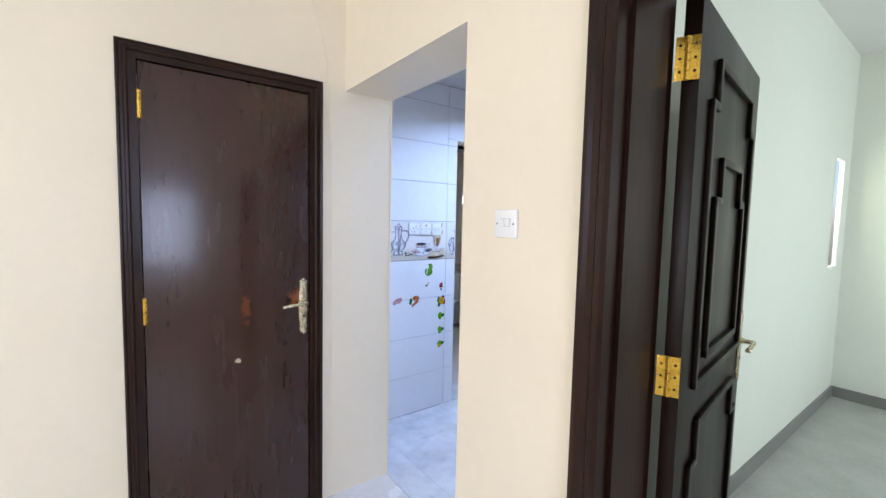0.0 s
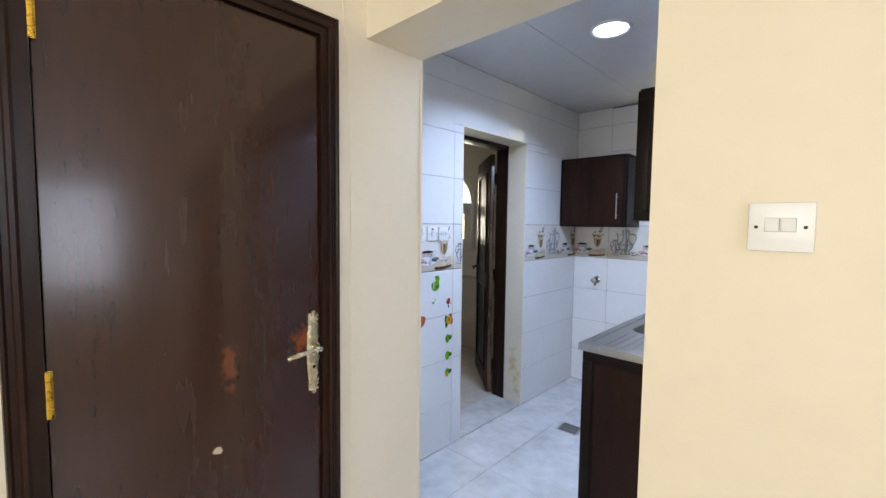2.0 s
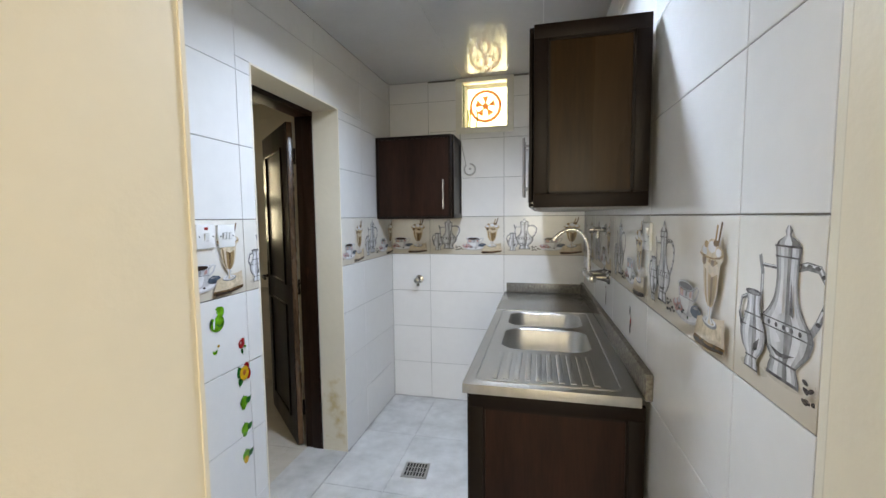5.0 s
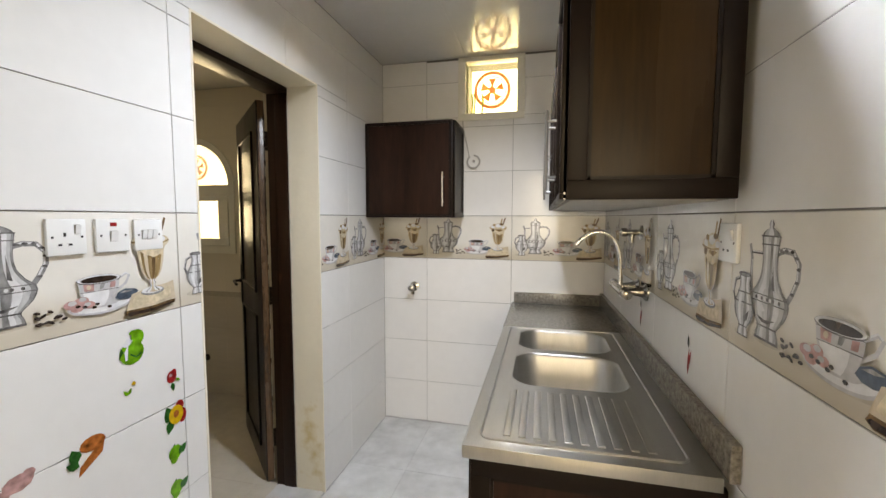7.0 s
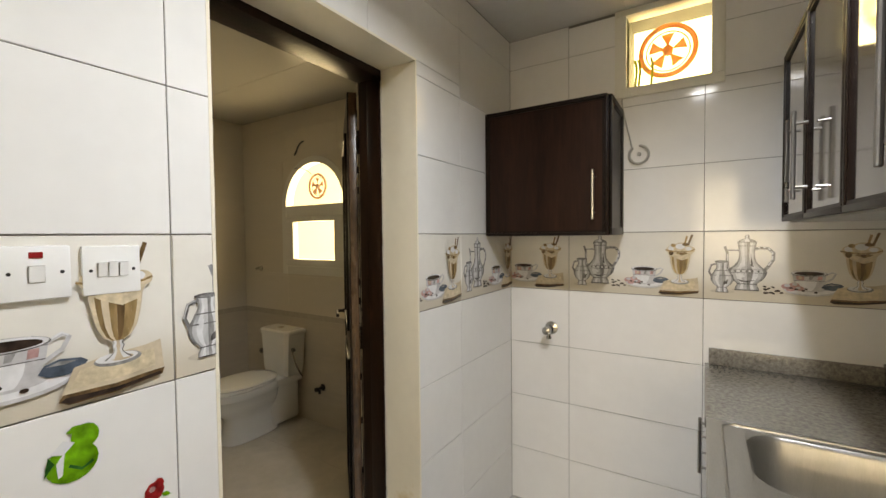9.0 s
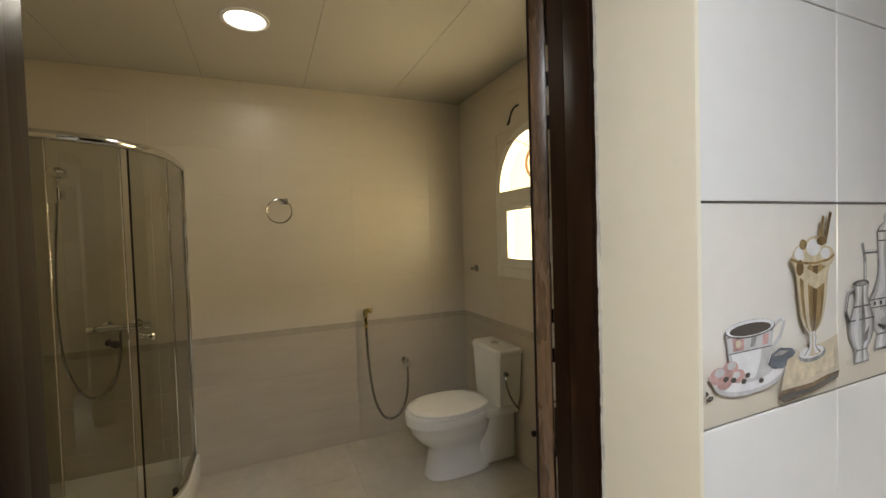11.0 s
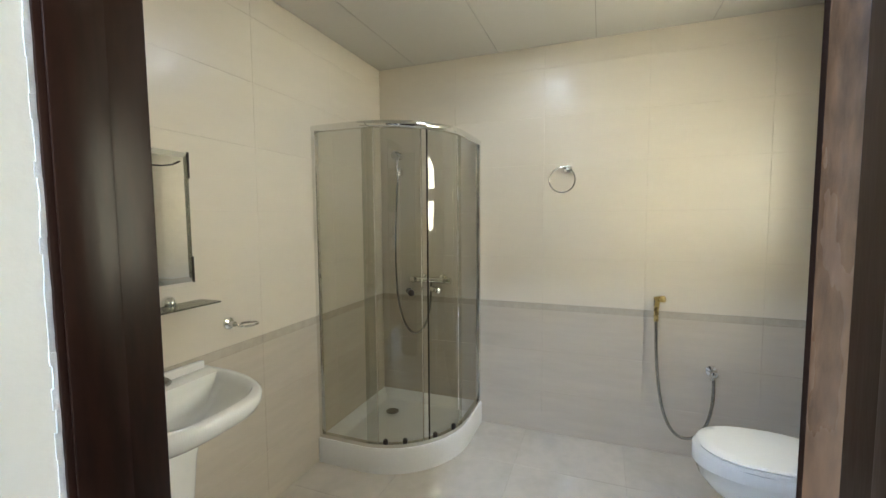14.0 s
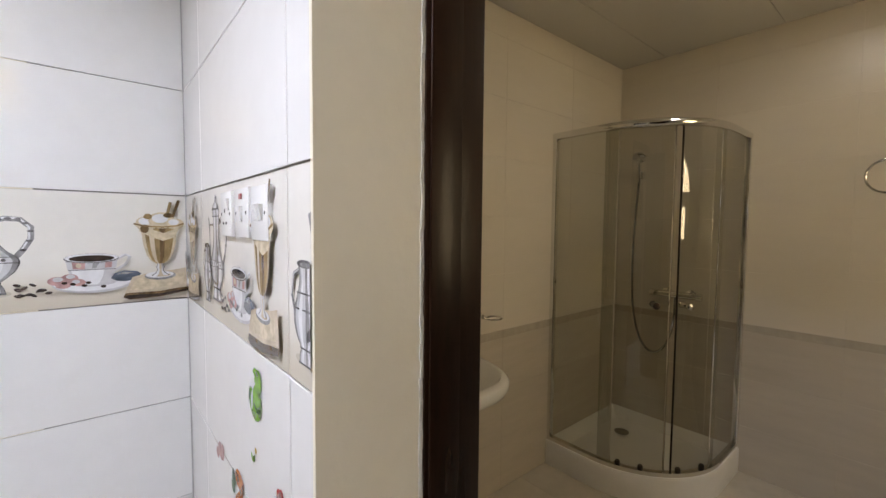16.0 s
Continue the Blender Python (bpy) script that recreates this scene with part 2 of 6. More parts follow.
MIRROR = mat("silvered_mirror", (0.82, 0.83, 0.80), 0.03, metal=1.0, var=0.05, bump=0.0, rough_var=0.015)
FANPLASTIC = translucent("backlit_orange_fan_plastic", (0.85, 0.50, 0.26))
FANPINK = translucent("backlit_pink_fan_plastic", (0.42, 0.28, 0.20))
PANE = glass("clear_pane", (0.97, 0.97, 0.95))
SHOWERGLASS = glass("grey_tinted_shower_glass", (0.75, 0.755, 0.71))
SHELFGLASS = glass("smoked_shelf_glass", (0.45, 0.46, 0.42))
LEDDISC = glow("led_diffuser", (0.85, 0.92, 1.0), 9.0)
YELLOWGLOW = glow("sunlit_yellow_outdoors", (1.0, 0.94, 0.58), 4.0)
CREAMGLOW = glow("sunlit_cream_outdoors", (1.0, 0.93, 0.68), 1.2)
PRINT_BG = mat("printed_tile_ground", (0.79, 0.76, 0.70), 0.10, var=0.04, scale=5, fine=30, bump=0.01)


def sand_print(m):
    """The printed ground turns to sand towards the tile's lower joint."""
    n, l = m.node_tree.nodes, m.node_tree.links
    b = n["Principled BSDF"]
    src = b.inputs["Base Color"].links[0].from_socket
    geo, sep, rr, mix = n.new("ShaderNodeNewGeometry"), n.new("ShaderNodeSeparateXYZ"), n.new("ShaderNodeMapRange"), n.new("ShaderNodeMix")
    mix.data_type = "RGBA"
    rr.interpolation_type = "SMOOTHSTEP"
    rr.inputs["From Min"].default_value, rr.inputs["From Max"].default_value = 1.215, 1.33
    rr.inputs["To Min"].default_value, rr.inputs["To Max"].default_value = 1.0, 0.0
    l.new(geo.outputs["Position"], sep.inputs[0])
    l.new(sep.outputs["Z"], rr.inputs["Value"])
    l.new(rr.outputs[0], mix.inputs["Factor"])
    l.new(src, mix.inputs[6])
    mix.inputs[7].default_value = (0.60, 0.54, 0.44, 1)
    l.new(mix.outputs[2], b.inputs["Base Color"])


sand_print(PRINT_BG)
PRINT_SAND = mat("printed_sand_cloth", (0.60, 0.54, 0.44), 0.12, var=0.12, scale=14, fine=70, bump=0.0)
GREYPRINT = mat("printed_mid_grey", (0.36, 0.355, 0.35), 0.12, var=0.35, scale=50, fine=120, bump=0.0, stretch=(1, 1, 0.45))
AMBERDARK = mat("printed_brown_glass", (0.20, 0.12, 0.055), 0.12, var=0.4, scale=40, bump=0.0, stretch=(1, 1, 0.3))
PORCSHADE = mat("printed_porcelain_grey", (0.58, 0.57, 0.58), 0.12, var=0.12, scale=30, bump=0.0)
SILVER = mat("printed_silver", (0.58, 0.58, 0.58), 0.12, var=0.3, scale=34, fine=110, bump=0.0, dark=(0.30, 0.30, 0.305), stretch=(1, 1, 0.45))
SILVERDARK = mat("printed_dark_silver", (0.20, 0.19, 0.19), 0.12, var=0.4, scale=60, bump=0.0)
SILVERHI = mat("printed_bright_silver", (0.76, 0.76, 0.77), 0.12, var=0.1, scale=40, bump=0.0)
AMBER = mat("printed_amber_glass", (0.42, 0.28, 0.13), 0.12, var=0.4, scale=50, bump=0.0, stretch=(1, 1, 0.3))
ICE = mat("printed_ice_cream", (0.72, 0.60, 0.42), 0.12, var=0.2, scale=70, bump=0.0)
PORCELAIN = mat("printed_porcelain", (0.78, 0.78, 0.79), 0.12, var=0.08, scale=30, bump=0.0)
COFFEE = mat("printed_coffee", (0.045, 0.028, 0.022), 0.12, var=0.3, scale=60, bump=0.0)
ROSE = mat("printed_rose", (0.62, 0.36, 0.34), 0.12, var=0.3, scale=50, bump=0.0)
NAVY = mat("printed_blue_cloth", (0.10, 0.13, 0.17), 0.12, var=0.3, scale=50, bump=0.0)
NAPKIN = mat("printed_napkin", (0.64, 0.53, 0.39), 0.12, var=0.15, scale=25, bump=0.0)
GREENS = mat("sticker_apple_green", (0.17, 0.46, 0.02), 0.2, var=0.4, scale=28, bump=0.0)
LEAFGREEN = mat("sticker_leaf_green", (0.03, 0.15, 0.03), 0.2, var=0.4, scale=50, bump=0.0)
REDS = mat("sticker_red", (0.48, 0.03, 0.03), 0.2, var=0.4, scale=50, bump=0.0)
YELLOWS = mat("sticker_yellow", (0.72, 0.44, 0.02), 0.2, var=0.25, scale=40, bump=0.0)
ORANGES = mat("sticker_orange", (0.55, 0.17, 0.04), 0.2, var=0.4, scale=30, bump=0.0)


# ---- mesh helpers ----
from mathutils.geometry import tessellate_polygon


def obj(name, bm, mats, parent=None, smooth=0.0, world_space=True):
    me = bpy.data.meshes.new(name)
    bmesh.ops.recalc_face_normals(bm, faces=bm.faces[:])
    if smooth:
        for f in bm.faces:
            f.smooth = True
        for e in bm.edges:
            if len(e.link_faces) == 2 and e.calc_face_angle(0) > smooth:
                e.smooth = False
    bm.to_mesh(me)
    bm.free()
    for m in (mats if isinstance(mats, (list, tuple)) else [mats]):
        me.materials.append(m)
    ob = new(name, me)
    if parent is not None:
        ob.parent = parent
        if world_space:
            ob.matrix_parent_inverse = parent.matrix_basis.inverted()
    return ob


def thing(name, label, category, m=None, group=""):
    e = new(name)
    e.empty_display_size = 0.05
    e.matrix_basis = m or Matrix()
    return tagged(e, label, category, group)


def box(bm, x0, x1, y0, y1, z0, z1, mi=0, bev=0.0):
    m = Matrix.LocRotScale(((x0 + x1) / 2, (y0 + y1) / 2, (z0 + z1) / 2), None, (abs(x1 - x0), abs(y1 - y0), abs(z1 - z0)))
    vs = bmesh.ops.create_cube(bm, size=1, matrix=m)["verts"]
    fs = {f for v in vs for f in v.link_faces}
    for f in fs:
        f.material_index = mi
    if bev:
        es = list({e for v in vs for e in v.link_edges})
        for f in bmesh.ops.bevel(bm, geom=es, offset=bev, segments=2, affect="EDGES", profile=0.6)["faces"]:
            f.material_index = mi
    return bm


def solo(name, dims, mats, parent=None, bev=0.003, mi=0, world_space=True):
    bm = bmesh.new()
    box(bm, *dims, mi, bev)
    return obj(name, bm, mats, parent, 0.5 if bev else 0, world_space)


def loft(bm, rings, mi=0, cap0=True, cap1=True, closed=True):
    rows = [[bm.verts.new(p) for p in r] for r in rings]
    n = len(rows[0])
    for a, b in zip(rows, rows[1:]):
        for i in range(n if closed else n - 1):
            j = (i + 1) % n
            bm.faces.new((a[i], a[j], b[j], b[i])).material_index = mi
    if cap0:
        bm.faces.new(rows[0]).material_index = mi
    if cap1:
        bm.faces.new(rows[-1]).material_index = mi
    return bm


def circle(c, r, ax, n=16):
    ax = Vector(ax).normalized()
    u = ax.orthogonal().normalized()
    v = ax.cross(u)
    c = Vector(c)
    return [c + r * (math.cos(k * 2 * math.pi / n) * u + math.sin(k * 2 * math.pi / n) * v) for k in range(n)]


def lathe(bm, base, ax, prof, n=20, mi=0):
    """Rings of (distance along the axis, radius)."""
    ax = Vector(ax).normalized()
    return loft(bm, [circle(Vector(base) + ax * d, max(r, 0.0004), ax, n) for d, r in prof], mi)


def tube(bm, pts, r, n=10, mi=0, closed=False):
    pts = [Vector(p) for p in pts]
    rings, up = [], None
    m = len(pts)
    for i, p in enumerate(pts):
        if closed:
            tan = (pts[(i + 1) % m] - pts[i - 1]).normalized()
        else:
            tan = (pts[min(i + 1, m - 1)] - pts[max(i - 1, 0)]).normalized()
        up = tan.orthogonal().normalized() if up is None else (up - tan * up.dot(tan)).normalized()
        side = tan.cross(up)
        rings.append([p + r * (math.cos(k * 2 * math.pi / n) * up + math.sin(k * 2 * math.pi / n) * side) for k in range(n)])
    if closed:
        rings.append(rings[0])
    loft(bm, rings, mi, not closed, not closed)
    if closed:
        bmesh.ops.remove_doubles(bm, verts=bm.verts[:], dist=1e-6)
    return bm


def bezier(a, b, c, d, n=12):
    a, b, c, d = map(Vector, (a, b, c, d))
    return [(1 - t) ** 3 * a + 3 * (1 - t) ** 2 * t * b + 3 * (1 - t) * t * t * c + t ** 3 * d for t in (k / n for k in range(n + 1))]


def oval(cx, cy, z, rx, ry, n=28, p=2.4, flat=None):
    out = []
    for k in range(n):
        a = 2 * math.pi * k / n
        c, s = math.cos(a), math.sin(a)
        x, y = rx * math.copysign(abs(c) ** (2 / p), c), ry * math.copysign(abs(s) ** (2 / p), s)
        if flat is not None:
            y = min(y, flat)
        out.append((cx + x, cy + y, z))
    return out


def flat_poly(bm, fr, pts, h, mi):
    """A flat shape in a wall's own u, v, raised by h towards the room."""
    vs = [bm.verts.new(fr @ Vector((u, -h, v))) for u, v in pts]
    for tri in tessellate_polygon([[Vector((u, v, 0)) for u, v in pts]]):
        f = bm.faces.new([vs[k] for k in tri])
        f.material_index = mi


def structure(ob, label=""):
    return tagged(ob, label, kind="structure")


# ---- the setting ----
T = 0.25
RIGHT = Matrix.LocRotScale((1.556, 0.53, 0), Euler((0, 0, radians(1.02))), None)


def boxes(name, lst, m, label=""):
    bm = bmesh.new()
    for d in lst:
        box(bm, *d)
    return structure(obj(name, bm, m), label)


# hall
DW0, DW1, DH = -0.642, 0.099, 2.148
wall_hall_door = boxes("wall_hall_door", [(0.32, 0.57, -4.0, DW0 - 0.02, 0, 3.0), (0.32, 0.57, DW1 + 0.02, 0.53, 0, 3.0), (0.32, 0.57, DW0 - 0.02, DW1 + 0.02, DH + 0.02, 3.0)], CREAM, "cream painted wall round the closed brown door")
wall_entry = boxes("wall_entry", [(0.57, 1.553, 0.26, 0.532, 2.168, 3.0), (1.553, 2.05, 0.26, 0.51, 0, 3.0), (2.05, 3.0, 0.26, 0.51, 2.18, 3.0), (3.0, 5.2, 0.26, 0.51, 0, 3.0)], CREAM, "cream painted wall with the kitchen opening and light switch")
# unseen wall; its opening is made up for the added south lamp
boxes("wall_hall_south", [(0.32, 0.75, -4.25, -4.0, 0, 3.0), (2.75, 5.2, -4.25, -4.0, 0, 3.0), (0.75, 2.75, -4.25, -4.0, 0, 0.95), (0.75, 2.75, -4.25, -4.0, 2.55, 3.0)], CREAM)
boxes("wall_hall_east", [(5.2, 5.45, -4.25, -2.1, 0, 3.0), (5.2, 5.45, -0.5, 0.51, 0, 3.0), (5.2, 5.45, -2.1, -0.5, 0, 1.05), (5.2, 5.45, -2.1, -0.5, 2.55, 3.0)], CREAM)
boxes("ceiling_hall", [(0.32, 5.45, -4.25, 0.51, 3.0, 3.1)], WHITECEIL)
boxes("floor_hall", [(0.2, 5.45, -4.25, 0.53, -0.1, 0.0)], HALLFLOOR)
boxes("wall_store_back", [(-0.45, -0.25, -1.2, 0.29, 0, 3.0), (-0.25, 0.32, -1.2, -1.0, 0, 3.0)], CREAM)

# kitchen shell, faces 3 mm behind the tile faces
G = 0.003
KY0, KY1, KZ = 0.541, 3.121, 2.556
BX0, BY0, BY1, BZ = -2.63, 0.513, 3.18, 2.51
OY0, OY1, OZ = 1.457, 2.229, 2.152
wall_kitchen_left = boxes("wall_kitchen_left", [(-0.285, -G, KY0 - 0.03, OY0, 0, 2.7), (-0.285, -G, OY1, KY1, 0, 2.7), (-0.285, -G, OY0, OY1, OZ, 2.7)], GROUT, "white tiled kitchen wall with a cup and jug border")
wall_kitchen_back = boxes("wall_kitchen_back", [(-0.285, 0.60, KY1 + G, 3.371, 0, 2.7), (0.965, 1.79, KY1 + G, 3.371, 0, 2.7), (0.60, 0.965, KY1 + G, 3.371, 0, 2.165), (0.60, 0.965, KY1 + G, 3.371, 2.545, 2.7)], GROUT, "white tiled kitchen end wall with a small high window")
wall_kitchen_near = boxes("wall_kitchen_near", [(-0.45, 0.32, 0.29, KY0 - G, 0, 3.0)], GROUT, "white tiled kitchen wall beside the opening")
bm = bmesh.new()
box(bm, G, 0.225, 0.004, 2.64, 0, 2.7)
bmesh.ops.transform(bm, matrix=RIGHT, verts=bm.verts[:])
wall_kitchen_right = structure(obj("wall_kitchen_right", bm, GROUT), "white tiled kitchen wall behind the sink")
# pale edge strip where the tiling ends at the opening
bm = bmesh.new()
box(bm, -0.001, 0.02, -0.016, 0.003, 0, 2.16, 0, 0.002)
bmesh.ops.transform(bm, matrix=RIGHT, verts=bm.verts[:])
structure(obj("trim_tile_edge", bm, REVEAL), "cream edge strip at the end of the tiles")

# bathroom doorway lining: painted reveal, then the timber frame
boxes("trim_bathroom_reveal", [(-0.168, 0.001, OY0 - 0.004, OY0 + 0.004, 0, OZ - 0.004), (-0.168, 0.001, OY1 - 0.004, OY1 + 0.004, 0, OZ - 0.004), (-0.168, 0.001, OY0 - 0.004, OY1 + 0.004, OZ - 0.004, OZ + 0.004)], REVEAL, "yellowed cream painted door reveal, stained near the floor")
bm = bmesh.new()
rng = random.Random(4)
for yy in (OY0 + 0.004, OY1 - 0.004):
    s = 1 if yy < 2 else -1
    z = 0.02
    while z < 2.1:
        h = rng.uniform(0.008, 0.03)
        w = rng.uniform(0.004, 0.007)
        box(bm, -0.170, -0.170 + w, yy - 0.001, yy + s * rng.uniform(0.001, 0.0028), z, z + h)
        z += h * 1.0
structure(obj("trim_chipped_edge", bm, PALECHIP), "chipped pale plaster along the frame")

# bathroom shell
wall_bathroom_back = boxes("wall_bathroom_back", [(BX0 - 0.2, BX0 - G, BY0 - 0.2, BY1 + 0.25, 0, 2.7)], BGROUT, "cream over grey-beige tiled bathroom wall")
wall_bathroom_basin = boxes("wall_bathroom_basin", [(BX0, -0.285, BY0 - 0.2, BY0 - G, 0, 2.7)], BGROUT, "cream over grey-beige tiled wall behind the basin")
wall_bathroom_inner = boxes("wall_bathroom_inner", [(-0.289, -0.286, BY0, OY0 - 0.03, 0, 2.7), (-0.289, -0.286, OY1 + 0.03, BY1, 0, 2.7), (-0.289, -0.286, OY0 - 0.03, OY1 + 0.03, OZ + 0.03, 2.7)], BTILE, "cream tiled wall beside the bathroom door")
WX, WS, WR = -1.69, 1.746, 0.37


def arch_wall(bm, x0, x1, zs, r, cx, ztop, y0, y1, n=24):
    """Wall above the spring line of a round arch."""
    top, arc = [], []
    for k in range(n + 1):
        a = math.pi - math.pi * k / n
        arc.append((cx + r * math.cos(a), zs + r * math.sin(a)))
        top.append((cx - r + 2 * r * k / n, ztop))
    for y in (y0, y1):
        A = [bm.verts.new((x, y, z)) for x, z in arc]
        B = [bm.verts.new((x, y, z)) for x, z in top]
        for i in range(n):
            bm.faces.new((A[i], A[i + 1], B[i + 1], B[i]))
    A = [bm.verts.new((x, y0, z)) for x, z in arc]
    B = [bm.verts.new((x, y1, z)) for x, z in arc]
    for i in range(n):
        bm.faces.new((A[i], A[i + 1], B[i + 1], B[i]))


bm = bmesh.new()
box(bm, BX0, WX - WR, BY1 + G, 3.27, 0, 2.7)
box(bm, WX + WR, -0.285, BY1 + G, 3.27, 0, 2.7)
box(bm, WX - WR, WX + WR, BY1 + G, 3.27, 0, 1.2)
arch_wall(bm, 0, 0, WS, WR, WX, 2.7, BY1 + G, 3.27)
wall_bathroom_window = structure(obj("wall_bathroom_window", bm, BTILE), "cream tiled bathroom wall with an arched window")


def ceiling(name, x0, x1, y0, y1, z, along, joints, m, jm):
    bm = bmesh.new()
    box(bm, x0 - 0.1, x1 + 0.1, y0 - 0.05, y1 + 0.1, z + 0.006, z + 0.05, 1)
    lo, hi = (y0, y1) if along == "x" else (x0, x1)
    cuts = [lo] + [j for j in joints if lo < j < hi] + [hi]
    for a, b in zip(cuts, cuts[1:]):
        if along == "x":
            box(bm, x0, x1, a + 0.0015, b - 0.0015, z, z + 0.004)
        else:
            box(bm, a + 0.0015, b - 0.0015, y0, y1, z, z + 0.004)
    return structure(obj(name, bm, [m, jm]), "panelled ceiling with thin joints")


ceiling("ceiling_kitchen", 0, 1.56, 0.53, KY1, KZ, "y", (0.60, 1.2), KCEIL, KJOINT)
ceiling("ceiling_bathroom", BX0, -0.286, BY0, BY1, BZ, "x", (0.8, 1.4, 2.0, 2.6), BCEIL, JOINT)

# bedroom
boxes("wall_bedroom_left", [(1.795, 1.83, 0.51, 3.85, 0, 3.0), (1.795, 1.83, 4.2, 4.4, 0, 3.0), (1.795, 1.83, 3.85, 4.2, 0, 1.2), (1.795, 1.83, 3.85, 4.2, 2.08, 3.0)], BEDWALL, "pale green-white bedroom wall")
boxes("wall_bedroom_far", [(1.79, 5.2, 4.4, 4.6, 0, 3.0)], BEDWALL, "pale bedroom wall")
# unseen wall, left open for the added bedroom lamp
boxes("wall_bedroom_east", [(5.0, 5.2, 0.51, 1.7, 0, 3.0), (5.0, 5.2, 3.5, 4.4, 0, 3.0), (5.0, 5.2, 1.7, 3.5, 0, 1.0), (5.0, 5.2, 1.7, 3.5, 2.4, 3.0)], BEDWALL)
boxes("ceiling_bedroom", [(1.79, 5.2, 0.51, 4.6, 3.0, 3.1)], WHITECEIL)
boxes("floor_bedroom", [(1.83, 5.2, 0.24, 4.4, -0.1, 0.002)], BEDFLOOR, "grey bedroom floor")
boxes("baseboard_bedroom", [(1.83, 1.845, 0.52, 4.385, 0.002, 0.095), (1.83, 5.0, 4.385, 4.4, 0.002, 0.095)], SKIRT, "grey skirting along the bedroom walls")
floor_kitchen = boxes("floor_kitchen", [(-0.002, 1.60, 0.53, KY1 + 0.01, -0.1, -0.003)], KGROUT, "pale grey marbled kitchen floor")
floor_bathroom = boxes("floor_bathroom", [(BX0 - 0.01, -0.285, BY0 - 0.01, BY1 + 0.01, -0.1, -0.003)], BGROUT, "beige-grey polished bathroom floor")
boxes("floor_threshold", [(-0.285, -0.002, OY0 - 0.01, OY1 + 0.01, -0.1, 0.006)], KFLOOR, "pale stone threshold of the bathroom door")


# ---- doors ----
def casing(bm, w0, w1, h, face, side, width=0.07, depth=0.022, axis="y"):
    """Moulded surround of an opening from w0 to w1; face is the wall plane, side the way it stands proud."""
    prof = [(a * width, d * depth) for a, d in ((0.0, 0.0), (0.0, 0.55), (0.14, 0.9), (0.34, 0.9), (0.43, 0.6), (0.68, 0.6), (0.8, 1.0), (0.94, 1.0), (1.0, 0.45), (1.0, 0.0))]
    rings = []
    for u, v, du, dv in ((w0, 0, -1, 0), (w0, h, -1, 1), (w1, h, 1, 1), (w1, 0, 1, 0)):
        ring = []
        for a, d in prof:
            p = (u + du * a, v + dv * a, face + side * d)
            ring.append((p[2], p[0], p[1]) if axis == "y" else (p[0], p[2], p[1]))
        rings.append(ring)
    loft(bm, rings)


def hinge(parent, m, mt, h=0.1, name="hinge", leaf=0.028):
    bm = bmesh.new()
    for k in range(5):
        lathe(bm, (0, 0, -h / 2 + k * h / 5 + 0.001), (0, 0, 1), [(0, 0.0075), (h / 5 - 0.002, 0.0075)], 10)
    box(bm, -leaf, 0, -0.001, 0.002, -h / 2, h / 2, 0, 0.0008)
    box(bm, 0, leaf, -0.001, 0.002, -h / 2, h / 2, 0, 0.0008)
    for x in (-0.017, 0.017) if leaf > 0.02 else ():
        for z in (-0.033, 0, 0.033):
            lathe(bm, (x, -0.001, z), (0, -1, 0), [(0, 0.004), (0.0012, 0.003)], 8, 1)
    bmesh.ops.transform(bm, matrix=m, verts=bm.verts[:])
    return obj(name, bm, [mt, DARKMETAL], parent, 0.6, False)


def lever(parent, m, ornate=True, mt=None):
    """Handle on a plate: local x along the lever, -y out of the door."""
    mt = mt or PALEBRASS
    bm = bmesh.new()
    n = 28
    ring = []
    for k in range(n):
        a = 2 * math.pi * k / n
        zz = 0.137 * math.sin(a)
        edge = (0.0225 + 0.0018 * math.cos(zz * 190)) if ornate else 0.019
        xx = edge * math.copysign(abs(math.cos(a)) ** 0.36, math.cos(a))
        ring.append((xx, zz))
    loft(bm, [[(x * s, -d, z * s2) for x, z in ring] for s, s2, d in ((1, 1, 0), (1, 1, 0.004), (0.8, 0.96, 0.008), (0.55, 0.9, 0.009))])
    if ornate:
        for z, q in ((-0.135, 0.010), (-0.118, 0.007), (-0.103, 0.005), (0.103, 0.005), (0.118, 0.007), (0.135, 0.010)):
            lathe(bm, (0, -0.004, z), (0, -1, 0), [(0, q), (0.004, q * 0.9), (0.006, q * 0.4)], 10)
            for sx in (-0.014, 0.014):
                lathe(bm, (sx, -0.004, z * 0.94), (0, -1, 0), [(0, 0.006), (0.004, 0.005), (0.006, 0.002)], 8)
    lathe(bm, (0, -0.008, 0.02), (0, -1, 0), [(0, 0.014), (0.01, 0.012), (0.014, 0.009), (0.045, 0.009)], 14)
    plate = obj("handle_plate", bm, mt, parent, 0.6, False)
    plate.matrix_basis = m
    bm = bmesh.new()
    tube(bm, bezier((0.004, -0.05, 0.02), (-0.04, -0.058, 0.022), (-0.07, -0.052, 0.018), (-0.105, -0.05, 0.012), 10), 0.008, 10)
    lathe(bm, (-0.103, -0.05, 0.012), (-1, 0, -0.1), [(0, 0.009), (0.006, 0.010), (0.012, 0.006)], 10)
    lv = obj("lever", bm, mt, parent, 0.6, False)
    lv.matrix_basis = m
    bm = bmesh.new()
    lathe(bm, (0, -0.008, -0.05), (0, -1, 0), [(0, 0.007), (0.003, 0.006)], 10)
    kh = obj("keyhole", bm, DARKMETAL, parent, 0.6, False)
    kh.matrix_basis = m


